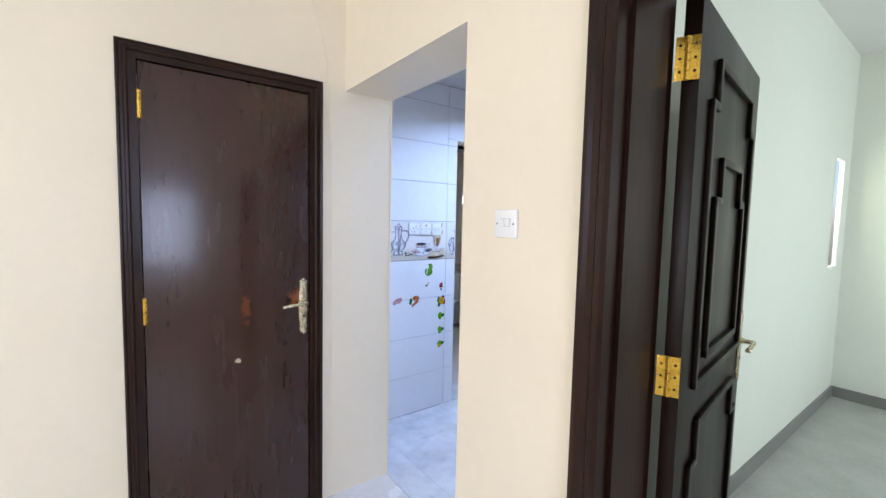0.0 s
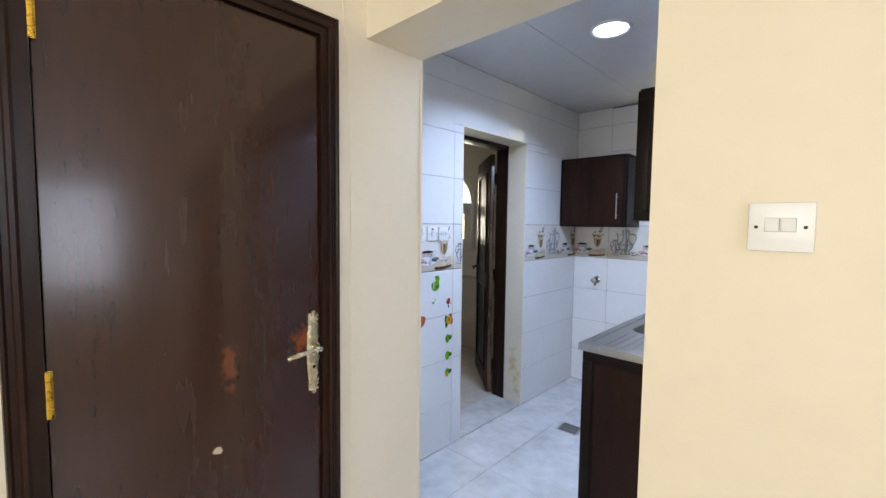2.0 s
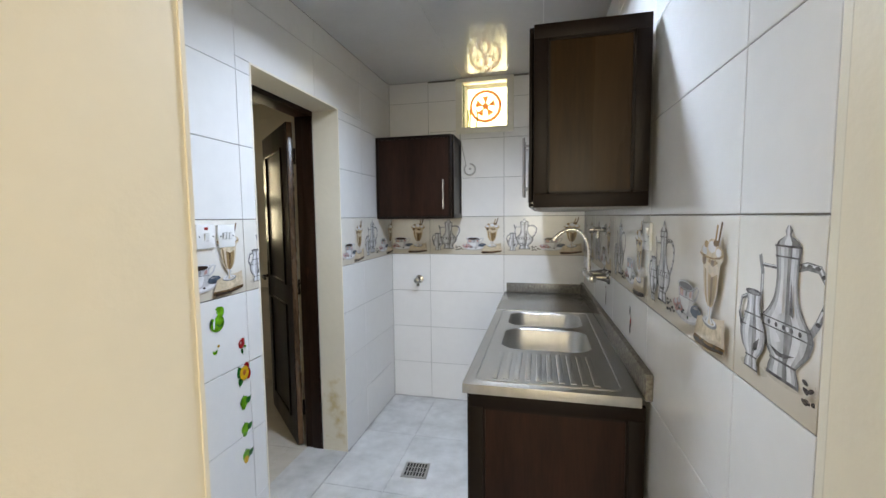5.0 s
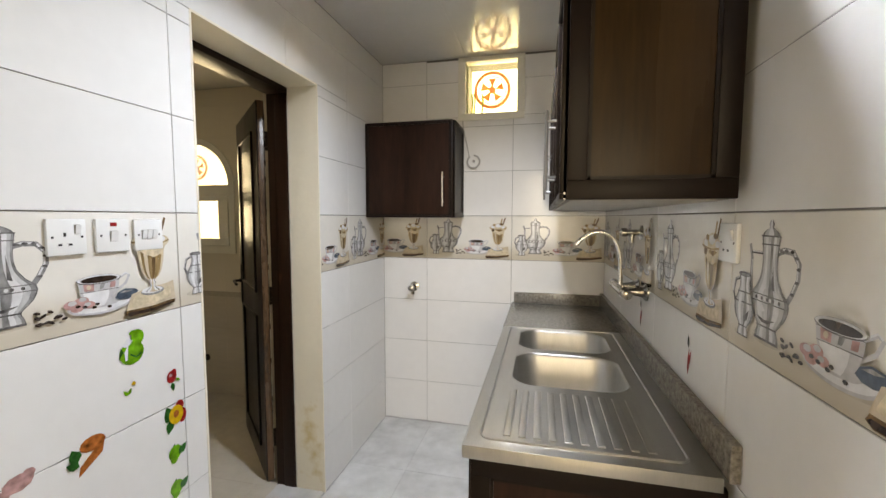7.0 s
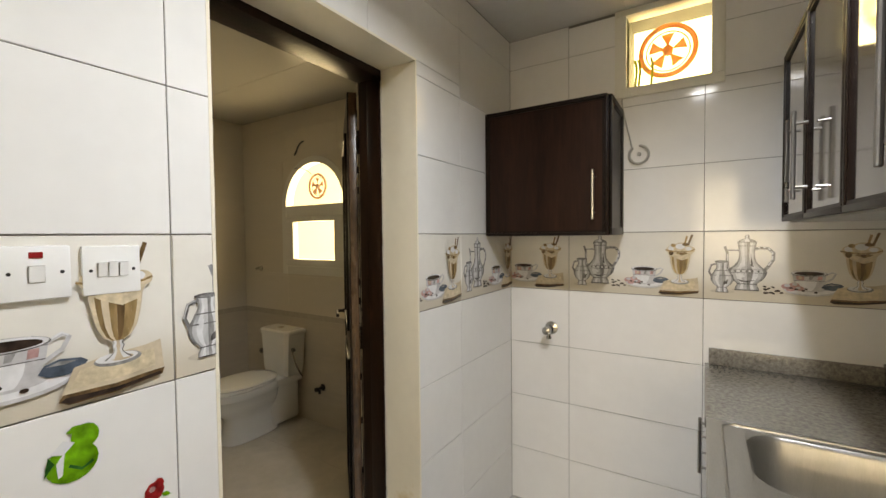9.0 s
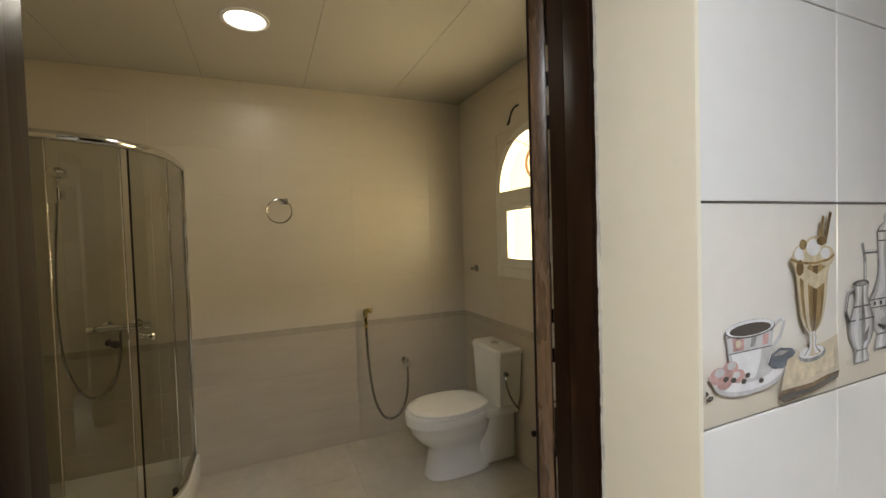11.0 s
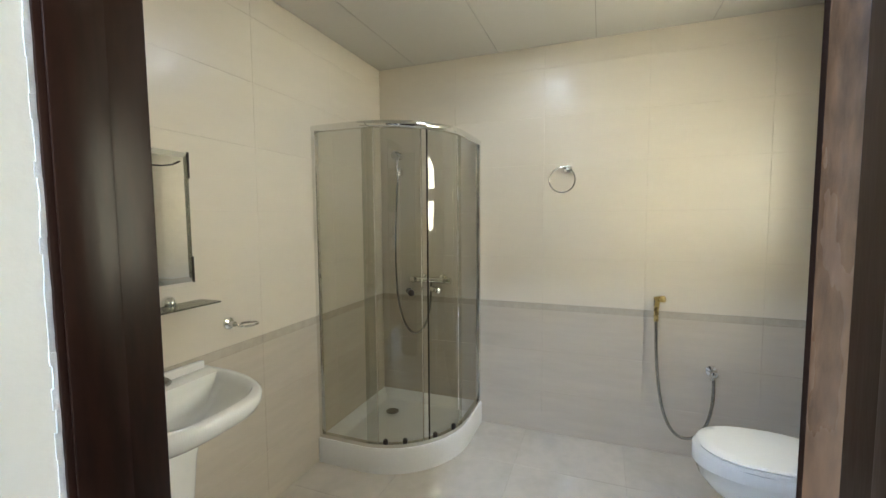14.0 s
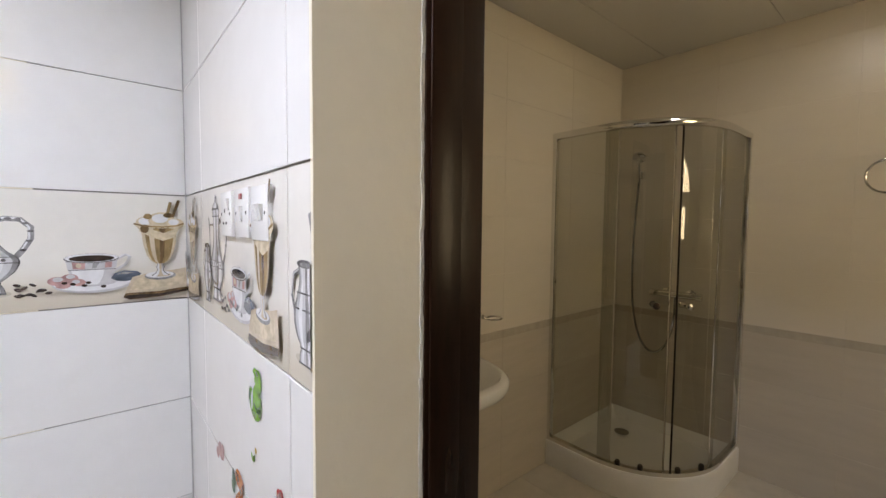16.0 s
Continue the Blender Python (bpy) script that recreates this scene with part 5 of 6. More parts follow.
# mirror, shelf, soap holder
e = thing("wall_mirror", "rectangular frameless wall mirror hanging above the basin", "mirror", pose(-0.86, BY0, 1.19))
mx0, mx1, mz0, mz1 = -1.078, -0.64, 1.187, 1.697
bm = bmesh.new()
b = 0.022
loft(bm, [[(mx0 + o, BY0 + y, mz0 + o), (mx1 - o, BY0 + y, mz0 + o), (mx1 - o, BY0 + y, mz1 - o), (mx0 + o, BY0 + y, mz1 - o)] for o, y in ((0, 0.001), (0, 0.004), (b, 0.008))])
obj("plate", bm, MIRROR, e)
bm = bmesh.new()
for z0_, z1_ in ((mz0 - 0.004, mz0 + 0.10), (mz1 - 0.10, mz1 + 0.003)):
    box(bm, mx0 - 0.004, mx0 + 0.002, BY0 + 0.001, BY0 + 0.007, z0_, z1_)
    obj("clip", bm, DARKMETAL, e)
    bm = bmesh.new()
tube(bm, bezier((-1.04, BY0 + 0.012, 1.66), (-1.0, BY0 + 0.012, 1.63), (-0.93, BY0 + 0.012, 1.63), (-0.88, BY0 + 0.012, 1.64), 10), 0.003, 6)
obj("scratch", bm, DARKMETAL, e)
e = thing("glass_shelf", "smoked glass shelf on round chrome brackets", "shelf", pose(-0.86, BY0, 1.10))
bm = bmesh.new()
box(bm, -1.10, -0.60, BY0 + 0.012, BY0 + 0.125, 1.105, 1.111, 0, 0.001)
obj("plate", bm, SHELFGLASS, e)
for x in (-0.97, -0.73):
    bm = bmesh.new()
    lathe(bm, (x, BY0, 1.118), (0, 1, 0), [(0, 0.026), (0.01, 0.026), (0.022, 0.019), (0.03, 0.006)], 16)
    obj("bracket", bm, CHROME, e, 0.6)
e = thing("soap_holder", "small chrome soap holder on the tiled wall", "soap holder", pose(-1.245, BY0, 0.97))
bm = bmesh.new()
lathe(bm, (-1.235, BY0, 0.975), (0, 1, 0), [(0, 0.027), (0.008, 0.026), (0.014, 0.013), (0.04, 0.012)], 16)
tube(bm, [(-1.28 + 0.045 * math.cos(a), BY0 + 0.07 + 0.035 * math.sin(a), 0.968) for a in (2 * math.pi * k / 24 for k in range(24))], 0.0055, 8, 0, True)
obj("ring", bm, CHROME, e, 0.6)
# plaster crack over the closed door, drawn as a thin raised line
bm = bmesh.new()
tube(bm, bezier((0.5705, 0.05, 2.62), (0.5705, 0.12, 2.52), (0.5705, 0.19, 2.35), (0.5705, 0.19, 1.6), 16) + [Vector((0.5705, 0.188, 0.3))], 0.0025, 6)
tagged(obj("plaster_crack", bm, CREAM, None, 0.6), "thin cream raised line for the plaster crack beside the door frame", "cable")


# ---- wall tiles, prints and floor tiles ----
_cache = {}


def rect_tile(w, h, m, t=0.0032, ch=0.0012):
    key = (round(w, 3), round(h, 3), m.name)
    if key not in _cache:
        bm = bmesh.new()
        r0 = [(0, 0, 0), (w, 0, 0), (w, 0, h), (0, 0, h)]
        r1 = [(0, -t + ch * 0.6, 0), (w, -t + ch * 0.6, 0), (w, -t + ch * 0.6, h), (0, -t + ch * 0.6, h)]
        r2 = [(ch, -t, ch), (w - ch, -t, ch), (w - ch, -t, h - ch), (ch, -t, h - ch)]
        loft(bm, [r0, r1, r2], 0, False, True)
        bmesh.ops.recalc_face_normals(bm, faces=bm.faces[:])
        me = bpy.data.meshes.new("tile")
        bm.to_mesh(me)
        bm.free()
        me.materials.append(m)
        _cache[key] = me
    return _cache[key]


def mirror_profile(cx, prof):
    if len(prof) > 4:
        # rounder outline through the given widths
        out = []
        for i in range(len(prof) - 1):
            p0, p1, p2, p3 = prof[max(i - 1, 0)], prof[i], prof[i + 1], prof[min(i + 2, len(prof) - 1)]
            for k in range(4):
                t = k / 4
                out.append((p1[0] + (p2[0] - p1[0]) * t, max(0.002, 0.5 * (2 * p1[1] + (p2[1] - p0[1]) * t + (2 * p0[1] - 5 * p1[1] + 4 * p2[1] - p3[1]) * t * t + (3 * p1[1] - p0[1] - 3 * p2[1] + p3[1]) * t ** 3))))
        prof = out + [prof[-1]]
    return [(cx - w, v) for v, w in prof] + [(cx + w, v) for v, w in reversed(prof)]


def ring_pts(cx, cv, ru, rv, n=14, a0=0.0, a1=2 * math.pi):
    return [(cx + ru * math.cos(a0 + (a1 - a0) * k / n), cv + rv * math.sin(a0 + (a1 - a0) * k / n)) for k in range(n + (a1 - a0 < 6.2))]


def stroke(pts, w):
    """A ribbon round a line."""
    L, R = [], []
    for i, (u, v) in enumerate(pts):
        a, b = pts[max(i - 1, 0)], pts[min(i + 1, len(pts) - 1)]
        d = Vector((b[0] - a[0], b[1] - a[1])).normalized()
        L.append((u - d.y * w / 2, v + d.x * w / 2))
        R.append((u + d.y * w / 2, v - d.x * w / 2))
    return L + R[::-1]


PRINTS = [PRINT_BG, PRINT_SAND, SILVER, SILVERDARK, SILVERHI, AMBER, ICE, PORCELAIN, COFFEE, ROSE, NAVY, NAPKIN, GREYPRINT, AMBERDARK, PORCSHADE]


def spin_print(s, cx, prof, tones, lean=0.0):
    """A turned body drawn as upright strips of tone across its width, from edge to edge."""
    half = mirror_profile(0.0, prof)
    right = half[len(half) // 2:][::-1]
    n = len(tones)
    for k, mi in enumerate(tones):
        a, b = -math.cos(math.pi * k / n), -math.cos(math.pi * (k + 1) / n)
        s.append((mi, [(cx + w * a + lean * (v - prof[0][0]), v) for w, v in right] + [(cx + w * b + lean * (v - prof[0][0]), v) for w, v in reversed(right)]))


def print_shapes():
    """The picture on a border tile 0.6 by 0.3: two jugs, coffee beans, cup on a saucer, glass on a napkin."""
    r = random.Random(7)
    s = []
    chrome = (3, 12, 2, 4, 2, 12, 4, 2, 12, 3)
    # soft shadows printed under the things
    for cu, cv, ru, rv in ((0.070, 0.036, 0.045, 0.009), (0.155, 0.046, 0.052, 0.010), (0.355, 0.040, 0.075, 0.010)):
        s.append((1, ring_pts(cu, cv, ru, rv, 16)))
    # tall jug: spout, bar, handle, body, lid
    s.append((12, stroke([(0.112, 0.085), (0.094, 0.118), (0.086, 0.16), (0.086, 0.205), (0.077, 0.232)], 0.010)))
    s.append((4, stroke([(0.108, 0.092), (0.093, 0.122), (0.087, 0.16), (0.087, 0.20)], 0.003)))
    s.append((3, stroke([(0.084, 0.216), (0.128, 0.216)], 0.006)))
    s.append((4, stroke([(0.086, 0.2175), (0.128, 0.2175)], 0.002)))
    s.append((12, stroke([(0.178, 0.220), (0.200, 0.226), (0.226, 0.224), (0.244, 0.205), (0.243, 0.178), (0.228, 0.150), (0.212, 0.128)], 0.012)))
    s.append((4, stroke([(0.180, 0.222), (0.200, 0.228), (0.226, 0.226), (0.241, 0.205), (0.240, 0.178), (0.226, 0.150)], 0.004)))
    for a, b in ((0.190, 0.224), (0.205, 0.226), (0.222, 0.225), (0.236, 0.215), (0.243, 0.196), (0.240, 0.172), (0.229, 0.150)):
        s.append((3, ring_pts(a, b, 0.0062, 0.0032, 8)))
    spin_print(s, 0.155, [(0.044, 0.042), (0.058, 0.040), (0.072, 0.034), (0.082, 0.043), (0.098, 0.059), (0.120, 0.068), (0.133, 0.064), (0.148, 0.047), (0.170, 0.032), (0.200, 0.027), (0.230, 0.030), (0.250, 0.033)], chrome)
    spin_print(s, 0.155, [(0.250, 0.030), (0.257, 0.027), (0.263, 0.016), (0.267, 0.007), (0.274, 0.009), (0.282, 0.004)], (3, 2, 4, 12, 3))
    for v, w, h in ((0.044, 0.0425, 0.005), (0.071, 0.035, 0.0035), (0.119, 0.068, 0.002), (0.133, 0.064, 0.002), (0.233, 0.031, 0.0025), (0.249, 0.0335, 0.003)):
        s.append((3, [(0.155 - w, v), (0.155 + w, v), (0.155 + w, v + h), (0.155 - w, v + h)]))
    for k in range(9):
        s.append((4 if k % 2 else 3, ring_pts(0.115 + 0.010 * k, 0.127, 0.0042, 0.0042, 8)))
    # pointed reflections on the shoulder and foot
    s.append((4, [(0.128, 0.140), (0.150, 0.148), (0.148, 0.195), (0.141, 0.165)]))
    s.append((3, [(0.168, 0.150), (0.178, 0.146), (0.171, 0.185), (0.168, 0.205)]))
    s.append((3, [(0.120, 0.092), (0.150, 0.086), (0.186, 0.091), (0.160, 0.080), (0.140, 0.080)]))
    s.append((4, [(0.125, 0.112), (0.140, 0.115), (0.150, 0.104), (0.132, 0.098)]))
    # small jug in front
    s.append((3, stroke([(0.050, 0.158), (0.028, 0.150), (0.020, 0.122), (0.034, 0.092)], 0.008)))
    s.append((2, stroke([(0.050, 0.160), (0.027, 0.151), (0.018, 0.122)], 0.003)))
    spin_print(s, 0.068, [(0.032, 0.023), (0.044, 0.022), (0.054, 0.018), (0.068, 0.032), (0.086, 0.041), (0.104, 0.040), (0.124, 0.029), (0.142, 0.021), (0.158, 0.023), (0.166, 0.025)], chrome)
    s.append((3, ring_pts(0.066, 0.166, 0.026, 0.0055, 14)))
    s.append((12, ring_pts(0.068, 0.165, 0.018, 0.003, 12)))
    for v, w in ((0.032, 0.0235), (0.053, 0.019), (0.104, 0.0405), (0.126, 0.029)):
        s.append((3, [(0.068 - w, v), (0.068 + w, v), (0.068 + w, v + 0.0025), (0.068 - w, v + 0.0025)]))
    s.append((4, [(0.048, 0.108), (0.060, 0.118), (0.056, 0.090), (0.046, 0.084)]))
    s.append((3, [(0.074, 0.078), (0.092, 0.092), (0.086, 0.070), (0.072, 0.064)]))
    # coffee beans
    for k in range(13):
        u, v, a = 0.212 + r.uniform(0, 0.072), 0.036 + r.uniform(0, 0.034), r.uniform(-0.6, 0.6)
        s.append((8, [(u + 0.0072 * math.cos(q) * math.cos(a) - 0.0036 * math.sin(q) * math.sin(a), v + 0.0072 * math.cos(q) * math.sin(a) + 0.0036 * math.sin(q) * math.cos(a)) for q in (2 * math.pi * i / 8 for i in range(8))]))
        s.append((3, stroke([(u - 0.004 * math.cos(a), v - 0.004 * math.sin(a) + 0.0008), (u + 0.004 * math.cos(a), v + 0.004 * math.sin(a) + 0.0008)], 0.0012)))
    # saucer, cup, rose, cloth
    s.append((14, ring_pts(0.358, 0.060, 0.082, 0.026, 24)))
    s.append((7, ring_pts(0.357, 0.063, 0.079, 0.023, 24)))
    s.append((14, ring_pts(0.357, 0.064, 0.050, 0.013, 20)))
    s.append((14, stroke([(0.400, 0.118), (0.424, 0.132), (0.434, 0.126), (0.424, 0.106), (0.398, 0.088)], 0.007)))
    s.append((7, stroke([(0.400, 0.120), (0.424, 0.134), (0.433, 0.128)], 0.003)))
    cup = [(0.056, 0.019), (0.062, 0.028), (0.076, 0.041), (0.096, 0.048), (0.116, 0.051), (0.124, 0.054)]
    spin_print(s, 0.355, cup, (14, 7, 7, 7, 14, 14))
    s.append((3, mirror_profile(0.355, [(0.0945, 0.0475), (0.0960, 0.048)])))
    s.append((14, mirror_profile(0.355, [(0.0960, 0.048), (0.117, 0.051)])))
    s.append((9, [(0.317, 0.098), (0.340, 0.097), (0.341, 0.115), (0.315, 0.116)]))
    s.append((11, ring_pts(0.328, 0.107, 0.006, 0.006, 8)))
    s.append((12, [(0.354, 0.099), (0.363, 0.100), (0.369, 0.113), (0.356, 0.112)]))
    s.append((9, [(0.380, 0.099), (0.394, 0.100), (0.396, 0.115), (0.382, 0.114)]))
    s.append((3, mirror_profile(0.355, [(0.117, 0.051), (0.1185, 0.0515)])))
    s.append((3, ring_pts(0.355, 0.125, 0.0555, 0.0125, 22)))
    s.append((7, ring_pts(0.355, 0.126, 0.0535, 0.0110, 22)))
    s.append((8, ring_pts(0.355, 0.1245, 0.046, 0.0085, 20)))
    for cu, cv, ru, mi in ((0.286, 0.070, 0.018, 9), (0.310, 0.076, 0.017, 9), (0.326, 0.064, 0.015, 9), (0.298, 0.060, 0.016, 9), (0.288, 0.074, 0.010, 14), (0.312, 0.080, 0.009, 14), (0.322, 0.066, 0.008, 14)):
        s.append((mi, ring_pts(cu, cv, ru, ru * 0.62, 12)))
    for cu, cv in ((0.316, 0.060), (0.338, 0.055), (0.346, 0.062), (0.300, 0.064), (0.376, 0.050)):
        s.append((8, ring_pts(cu, cv, 0.006, 0.0038, 8)))
    s.append((10, [(0.392, 0.070), (0.400, 0.083), (0.420, 0.090), (0.448, 0.086), (0.458, 0.079), (0.446, 0.064), (0.425, 0.060), (0.405, 0.062)]))
    s.append((12, [(0.402, 0.080), (0.420, 0.086), (0.444, 0.083), (0.425, 0.079)]))
    # folded napkin with a dark hem
    s.append((13, [(0.416, 0.016), (0.430, 0.008), (0.500, 0.010), (0.574, 0.022), (0.578, 0.034), (0.500, 0.028), (0.424, 0.030)]))
    s.append((8, [(0.418, 0.016), (0.430, 0.010), (0.500, 0.012), (0.572, 0.023), (0.572, 0.028), (0.500, 0.019), (0.426, 0.021)]))
    s.append((11, [(0.420, 0.027), (0.500, 0.026), (0.577, 0.036), (0.572, 0.092), (0.545, 0.086), (0.470, 0.078), (0.438, 0.070)]))
    s.append((6, [(0.430, 0.034), (0.500, 0.034), (0.562, 0.042), (0.560, 0.076), (0.480, 0.070), (0.446, 0.064)]))
    # glass: foot, stem, bowl, ice cream, wafers
    s.append((12, ring_pts(0.502, 0.070, 0.037, 0.012, 20)))
    s.append((4, ring_pts(0.500, 0.073, 0.033, 0.009, 20)))
    s.append((11, ring_pts(0.508, 0.071, 0.018, 0.005, 14)))
    spin_print(s, 0.502, [(0.070, 0.022), (0.078, 0.012), (0.086, 0.007), (0.094, 0.010), (0.100, 0.007), (0.106, 0.011)], (12, 4, 11, 4, 3))
    bowl = [(0.104, 0.010), (0.112, 0.021), (0.130, 0.031), (0.160, 0.038), (0.190, 0.042), (0.206, 0.050), (0.216, 0.059)]
    spin_print(s, 0.502, bowl, (11, 6, 5, 11, 5, 13, 5, 5, 6, 11))
    for cu, cv, ru in ((0.474, 0.218, 0.026), (0.508, 0.226, 0.032), (0.540, 0.216, 0.022)):
        s.append((6, ring_pts(cu, cv, ru, ru * 0.72, 14)))
        s.append((7, ring_pts(cu - 0.004, cv + 0.005, ru * 0.6, ru * 0.4, 12)))
    s.append((6, [(0.455, 0.196), (0.470, 0.206), (0.512, 0.190), (0.545, 0.204), (0.538, 0.178), (0.510, 0.168), (0.480, 0.180)]))
    s.append((13, ring_pts(0.468, 0.202, 0.010, 0.012, 10)))
    s.append((5, stroke([(0.444, 0.216), (0.470, 0.209), (0.510, 0.207), (0.545, 0.211), (0.561, 0.218)], 0.004)))
    s.append((5, ring_pts(0.476, 0.236, 0.010, 0.008, 10)))
    s.append((5, stroke([(0.520, 0.238), (0.530, 0.278)], 0.008)))
    s.append((13, stroke([(0.534, 0.236), (0.550, 0.284)], 0.008)))
    s.append((13, ring_pts(0.524, 0.240, 0.013, 0.007, 10)))
    return s


SHAPES = print_shapes()


def border_tile(u0, u1, w):
    """Part of the printed tile between u0 and u1 of its picture."""
    key = ("border", round(u0, 3), round(u1, 3))
    if key not in _cache:
        bm = bmesh.new()
        t = 0.0032
        ch = 0.0012
        h = 0.297
        loft(bm, [[(u0, 0, 0), (u1, 0, 0), (u1, 0, h), (u0, 0, h)], [(u0 + ch, -t, ch), (u1 - ch, -t, ch), (u1 - ch, -t, h - ch), (u0 + ch, -t, h - ch)]], 0, False, True)
        for k, (mi, pts) in enumerate(SHAPES):
            flat_poly(bm, Matrix(), pts, t + 0.00005 * (k + 1), mi)
        for p, nrm in (((u0, 0, 0), (-1, 0, 0)), ((u1, 0, 0), (1, 0, 0))):
            bmesh.ops.bisect_plane(bm, geom=bm.verts[:] + bm.edges[:] + bm.faces[:], plane_co=p, plane_no=nrm, clear_outer=True, dist=1e-6)
        bmesh.ops.translate(bm, vec=(-u0, 0, 0), verts=bm.verts[:])
        me = bpy.data.meshes.new("border_tile")
        bm.to_mesh(me)
        bm.free()
        for m in PRINTS:
            me.materials.append(m)
        _cache[key] = me
    return _cache[key]


def cut(rect, holes):
    """What is left of a rectangle outside the holes."""
    out = [rect]
    for a, b, c, d in holes:
        nxt = []
        for u0, u1, v0, v1 in out:
            if b <= u0 or a >= u1 or d <= v0 or c >= v1:
                nxt.append((u0, u1, v0, v1))
                continue
            if v0 < c:
                nxt.append((u0, u1, v0, c))
            if v1 > d:
                nxt.append((u0, u1, d, v1))
            lo, hi = max(v0, c), min(v1, d)
            if u0 < a:
                nxt.append((u0, a, lo, hi))
            if u1 > b:
                nxt.append((b, u1, lo, hi))
        out = nxt
    return [r for r in out if r[1] - r[0] > 0.012 and r[3] - r[2] > 0.012]


def tile_wall(parent, fr, us, vs, holes, pick, gap=0.0012, border=None):
    """Tiles in a wall's own frame: local x along the wall, z up, -y into the room; the tile backs lie 3 mm behind the face."""
    back = fr @ Matrix.Translation((0, 0.003, 0))
    for u0, u1 in zip(us, us[1:]):
        for v0, v1 in zip(vs, vs[1:]):
            for a, b, c, d in cut((u0, u1, v0, v1), holes):
                if border and abs(c - 1.2) < 0.01 and abs(d - 1.5) < 0.01:
                    # the picture starts at the tile's left joint, or ends at its right one
                    p0 = (a - u0) if u1 - u0 > 0.55 else (0.6 - (u1 - u0) if u0 == us[0] else 0.0)
                    if u1 - u0 <= 0.55 and u0 != us[0]:
                        p0 = a - u0
                    p1 = min(0.6, p0 + (b - a))
                    ob = new("border_tile", border_tile(p0 + gap, p1 - gap, 0))
                    ob.data.name = "border_tile"
                else:
                    ob = new("tile", rect_tile(b - a - 2 * gap, d - c - 2 * gap, pick(c)))
                ob.parent = parent
                ob.matrix_basis = back @ Matrix.Translation((a + gap, 0, c + gap))


KV = [0, 0.3, 0.6, 0.9, 1.2, 1.5, 1.8, 2.1, 2.4, KZ]
white = lambda v: TILE
# left wall: local x runs along +y
tile_wall(wall_kitchen_left, pose(0, 0, 0, 0, 0, 90), [KY0, 0.770, 1.370, 1.970, 2.558, KY1], KV, [(OY0 - 0.002, OY1 + 0.002, -1, OZ + 0.002)], white, border=True)
tile_wall(wall_kitchen_back, pose(0, KY1, 0), [0, 0.324, 0.918, 1.512], KV, [(0.60, 0.965, 2.165, 2.545)], white, border=True)
# right wall: local x runs towards -y from the far corner
FR = RIGHT @ pose(0, 2.59, 0, 0, 0, -90)
tile_wall(wall_kitchen_right, FR, [0, 0.548, 1.148, 1.748, 2.348, 2.586], KV, [], white, border=True)
# near wall, facing the window: local x runs towards -x
tile_wall(wall_kitchen_near, pose(0.57, KY0, 0, 0, 0, 180), [0.0, 0.57], KV, [], white, border=True)
boxes("wall_entry_return", [(0.32, 0.5735, 0.528, KY0 - 0.003, 0, 2.6)], CREAM)
# plain fruit stickers
STICK = [GREENS, LEAFGREEN, REDS, YELLOWS, ORANGES, PORCELAIN, ROSE]


def sticker(name, m, shapes, label):
    bm = bmesh.new()
    for k, (mi, pts) in enumerate(shapes):
        flat_poly(bm, m, pts, 0.0016 + 0.0002 * k, mi)
    return tagged(obj(name, bm, STICK), label, "sticker", "fruit stickers")


def leafy(cu, cv, ln, ang, w=0.3):
    c, s_ = math.cos(ang), math.sin(ang)
    return [(cu + c * a * ln - s_ * b * ln, cv + s_ * a * ln + c * b * ln) for a, b in ((0, 0), (0.3, w * 0.8), (0.6, w * 0.7), (1, 0), (0.6, -w * 0.7), (0.3, -w * 0.8))]


LW0 = pose(0, 0, 0, 0, 0, 90)
sticker("fruit_sticker", LW0 @ pose(1.203, 0, 1.125), [(0, ring_pts(0.0, -0.018, 0.036, 0.034, 18)), (0, ring_pts(0.018, 0.022, 0.02, 0.022, 14)), (1, stroke([(-0.005, -0.022), (0.012, -0.034), (0.028, -0.026)], 0.005)), (5, [(-0.030, 0.006), (-0.012, 0.024), (0.004, 0.016), (-0.012, 0.0)]), (5, [(-0.022, -0.012), (-0.010, 0.006), (-0.014, -0.034), (-0.020, -0.038)]), (1, [(-0.038, -0.03), (-0.032, 0.004), (-0.024, -0.01)]), (0, leafy(-0.008, 0.036, 0.03, 0.1))], "torn green apple sticker on the white tile")
sticker("fruit_sticker", LW0 @ pose(1.185, 0, 0.99), [(0, leafy(0, 0, 0.022, 1.0)), (0, leafy(0, 0, 0.02, 2.2)), (3, ring_pts(0.018, 0.028, 0.006, 0.006, 8))], "small green leaf sticker remnant")
sticker("fruit_sticker", LW0 @ pose(1.325, 0, 0.99), [(2, ring_pts(0, 0, 0.018, 0.020, 9)), (2, ring_pts(0.008, 0.012, 0.010, 0.012, 7)), (6, ring_pts(-0.004, 0.006, 0.006, 0.006, 6)), (1, leafy(0.0, -0.018, 0.030, -1.4)), (0, leafy(0.012, -0.01, 0.02, -0.5))], "torn red flower sticker on the white tile")
sticker("fruit_sticker", LW0 @ pose(1.330, 0, 0.865), [(1, leafy(-0.01, -0.02, 0.06, 1.9, 0.4)), (1, leafy(-0.012, -0.01, 0.045, -1.9, 0.4)), (2, ring_pts(0.018, 0.024, 0.016, 0.018, 10)), (2, ring_pts(0.026, -0.01, 0.016, 0.024, 10)), (3, ring_pts(0.004, 0, 0.026, 0.030, 16)), (4, ring_pts(0.004, 0.002, 0.010, 0.012, 10))], "yellow fruit and berry sticker on the white tile")
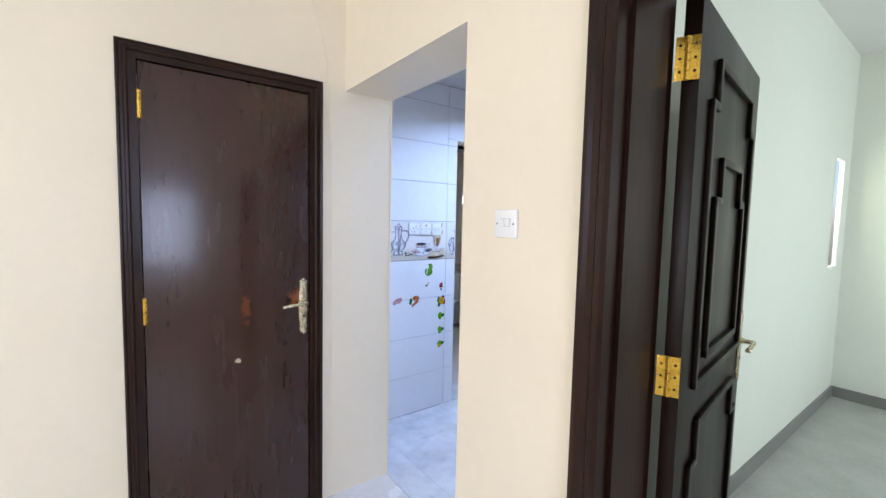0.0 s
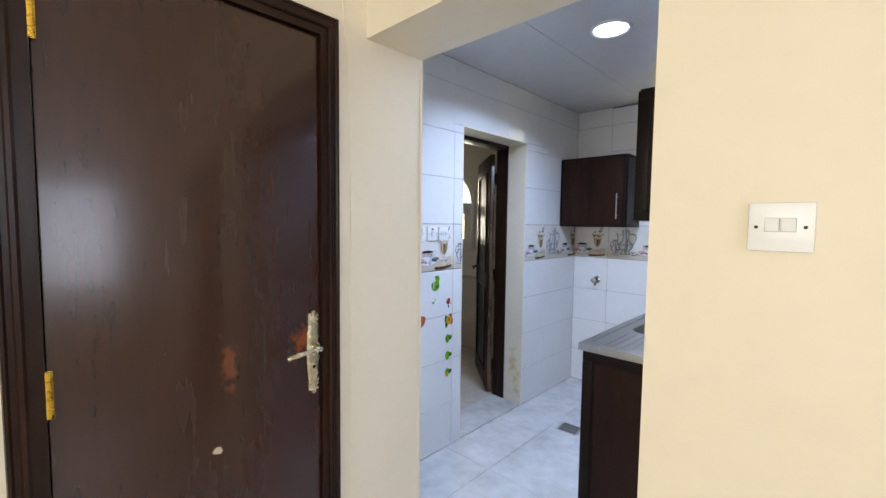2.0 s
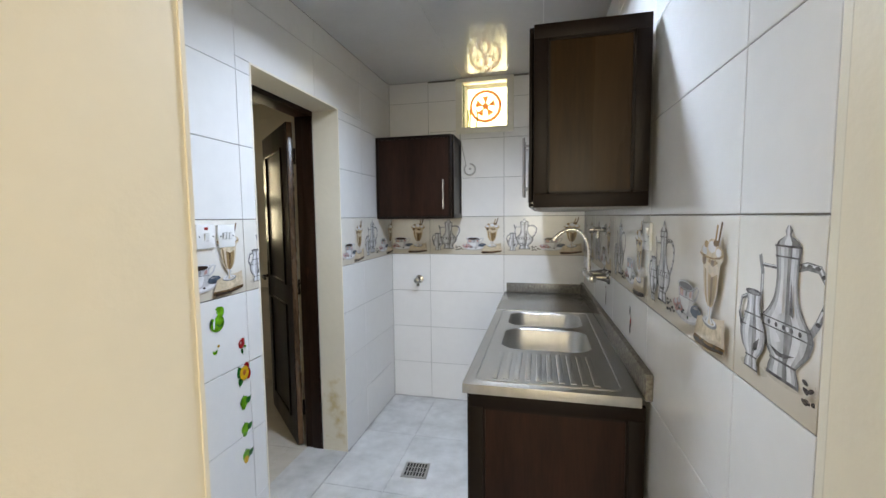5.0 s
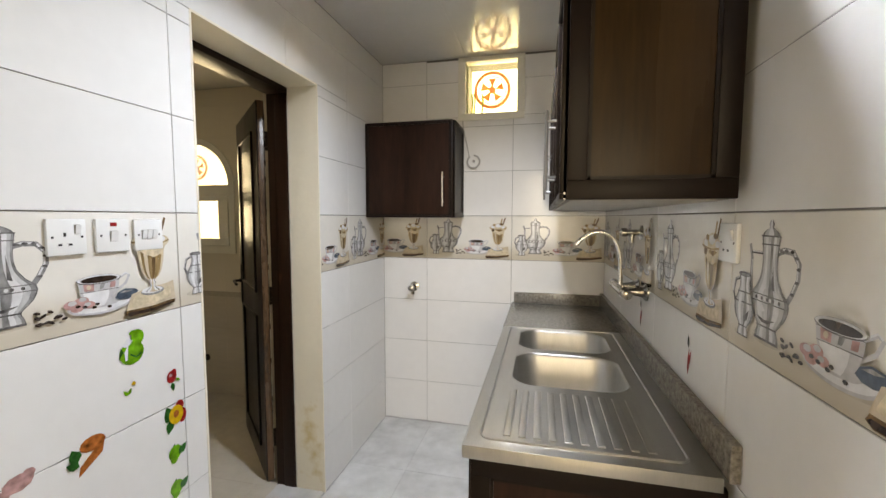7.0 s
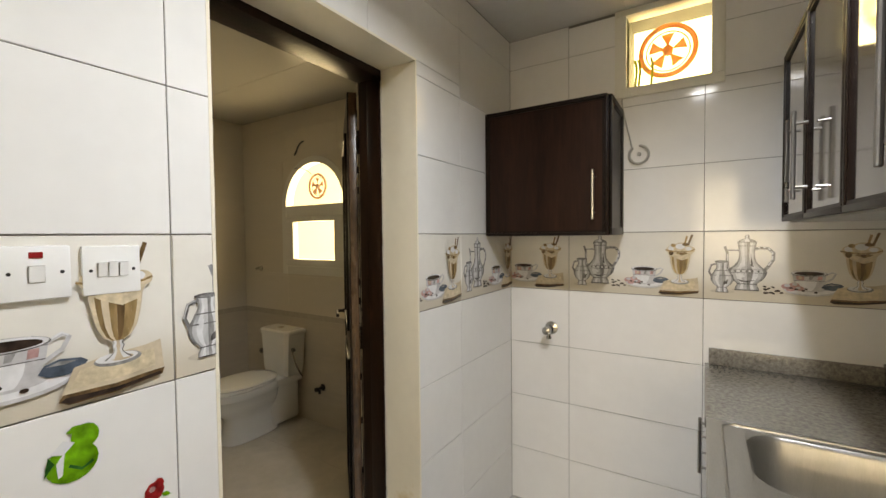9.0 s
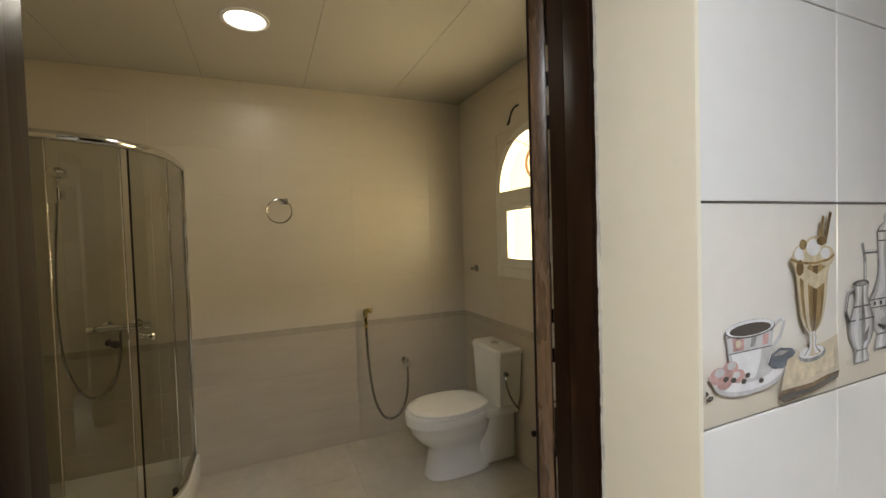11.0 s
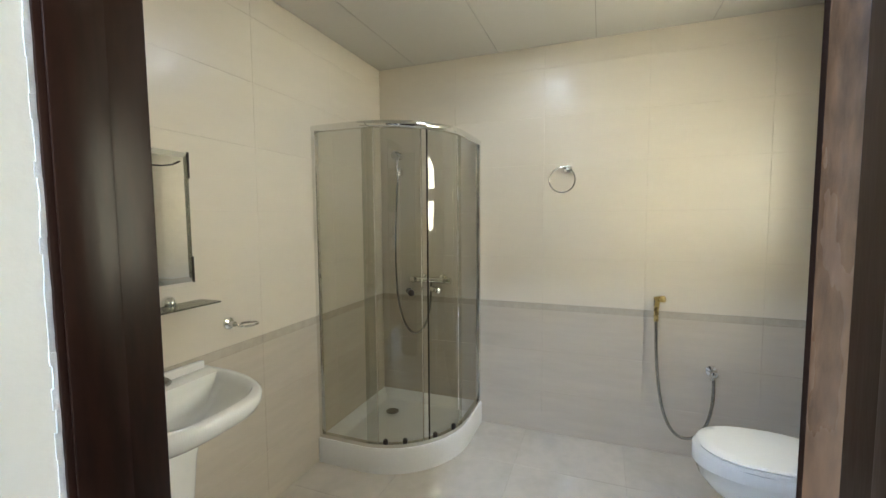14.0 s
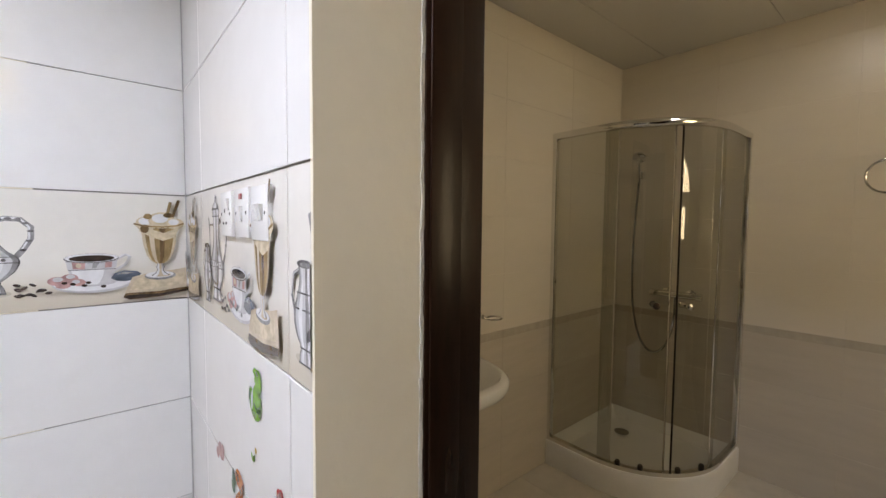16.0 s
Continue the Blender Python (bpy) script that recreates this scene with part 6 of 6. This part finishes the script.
sticker("fruit_sticker", LW0 @ pose(1.065, 0, 0.885), [(4, [(-0.015, -0.05), (0.045, -0.012), (0.05, 0.012), (0.03, 0.008), (-0.01, -0.025)]), (4, ring_pts(0.022, 0.022, 0.032, 0.020, 12)), (1, leafy(-0.015, -0.01, 0.04, 1.9, 0.45)), (1, leafy(-0.012, -0.022, 0.035, 2.6, 0.4))], "torn orange peach sticker on the white tile")
sticker("fruit_sticker", LW0 @ pose(0.93, 0, 0.90), [(6, ring_pts(0, 0, 0.03, 0.02, 9)), (6, ring_pts(0.02, 0.012, 0.014, 0.012, 7)), (6, ring_pts(-0.03, -0.015, 0.016, 0.014, 7))], "faded pink sticker remnant")
for v in (0.745, 0.63, 0.515):
    sticker("fruit_sticker", LW0 @ pose(1.325, 0, v), [(1, leafy(-0.01, -0.02, 0.05, 1.4, 0.4)), (0, ring_pts(0.0, 0.0, 0.024, 0.024, 12)), (1, leafy(0.012, -0.012, 0.04, 0.7, 0.4)), (3 if v < 0.55 else 0, ring_pts(-0.004, -0.018, 0.014, 0.016, 10))], "green fruit sticker on the white tile")
RW0 = RIGHT @ pose(0, 0, 0, 0, 0, -90)
for yy, v in ((1.08, 1.075), (1.63, 1.075)):
    sticker("fruit_sticker", RW0 @ pose(-yy, 0, v), [(2, leafy(0, -0.045, 0.085, 1.5, 0.12)), (1, leafy(0, 0.035, 0.04, 1.7, 0.25)), (2, leafy(0.006, -0.02, 0.06, 1.3, 0.12))], "red chilli sticker above the worktop")
rng = random.Random(11)
bm = bmesh.new()
y = OY1 + 0.02
while y < KY1 - 0.05:
    ln = rng.uniform(0.03, 0.12)
    box(bm, 0.0, rng.uniform(0.004, 0.009), y, min(y + ln, KY1), 0.0, rng.uniform(0.003, 0.007))
    y += ln * rng.uniform(1.0, 1.2)
x = 0.01
while x < 0.92:
    ln = rng.uniform(0.03, 0.12)
    box(bm, x, min(x + ln, 0.93), KY1 - rng.uniform(0.004, 0.009), KY1, 0.0, rng.uniform(0.003, 0.007))
    x += ln * rng.uniform(1.0, 1.2)
box(bm, 0.0, 0.003, KY0, KY0 + 0.003, 0.0, KZ)
structure(obj("trim_corner_grout", bm, KGROUT), "uneven grey mortar along the tile corners")
BV = [0, 0.277, 0.553, 0.83, 0.872, 1.172, 1.472, 1.772, 2.072, 2.372, BZ]
bpick = lambda v: BTILE_LOW if v < 0.82 else (BBORDER if v < 0.86 else BTILE)
tile_wall(wall_bathroom_back, pose(BX0, 0, 0, 0, 0, 90), [BY0, 1.1, 1.7, 2.3, 2.9, BY1], BV, [], bpick, 0.0003)
tile_wall(wall_bathroom_basin, pose(0, BY0, 0, 0, 0, 180), [0.29, 0.83, 1.43, 2.03, -BX0], BV, [], bpick, 0.0003)
tile_wall(wall_bathroom_window, pose(0, BY1, 0), [BX0, -2.03, -1.43, -0.83, -0.29], BV, [(WX - 0.386, WX + 0.386, 1.19, 2.132)], bpick, 0.0003)


def tile_floor(parent, xs, ys, z, m, gap=0.001):
    for x0, x1 in zip(xs, xs[1:]):
        for y0, y1 in zip(ys, ys[1:]):
            ob = new("floor_tile", rect_tile(x1 - x0 - 2 * gap, y1 - y0 - 2 * gap, m))
            ob.parent = parent
            ob.matrix_basis = pose(x0 + gap, y0 + gap, z - 0.0032, -90, 0, 0)


tile_floor(floor_kitchen, [0, 0.36, 0.96, 1.56], [0.535, 0.72, 1.32, 1.92, 2.52, KY1], 0.0, KFLOOR)
tile_floor(floor_bathroom, [BX0, -2.2, -1.6, -1.0, -0.4, -0.286], [BY0, 1.0, 1.6, 2.2, 2.8, BY1], 0.0, BFLOOR, 0.0004)
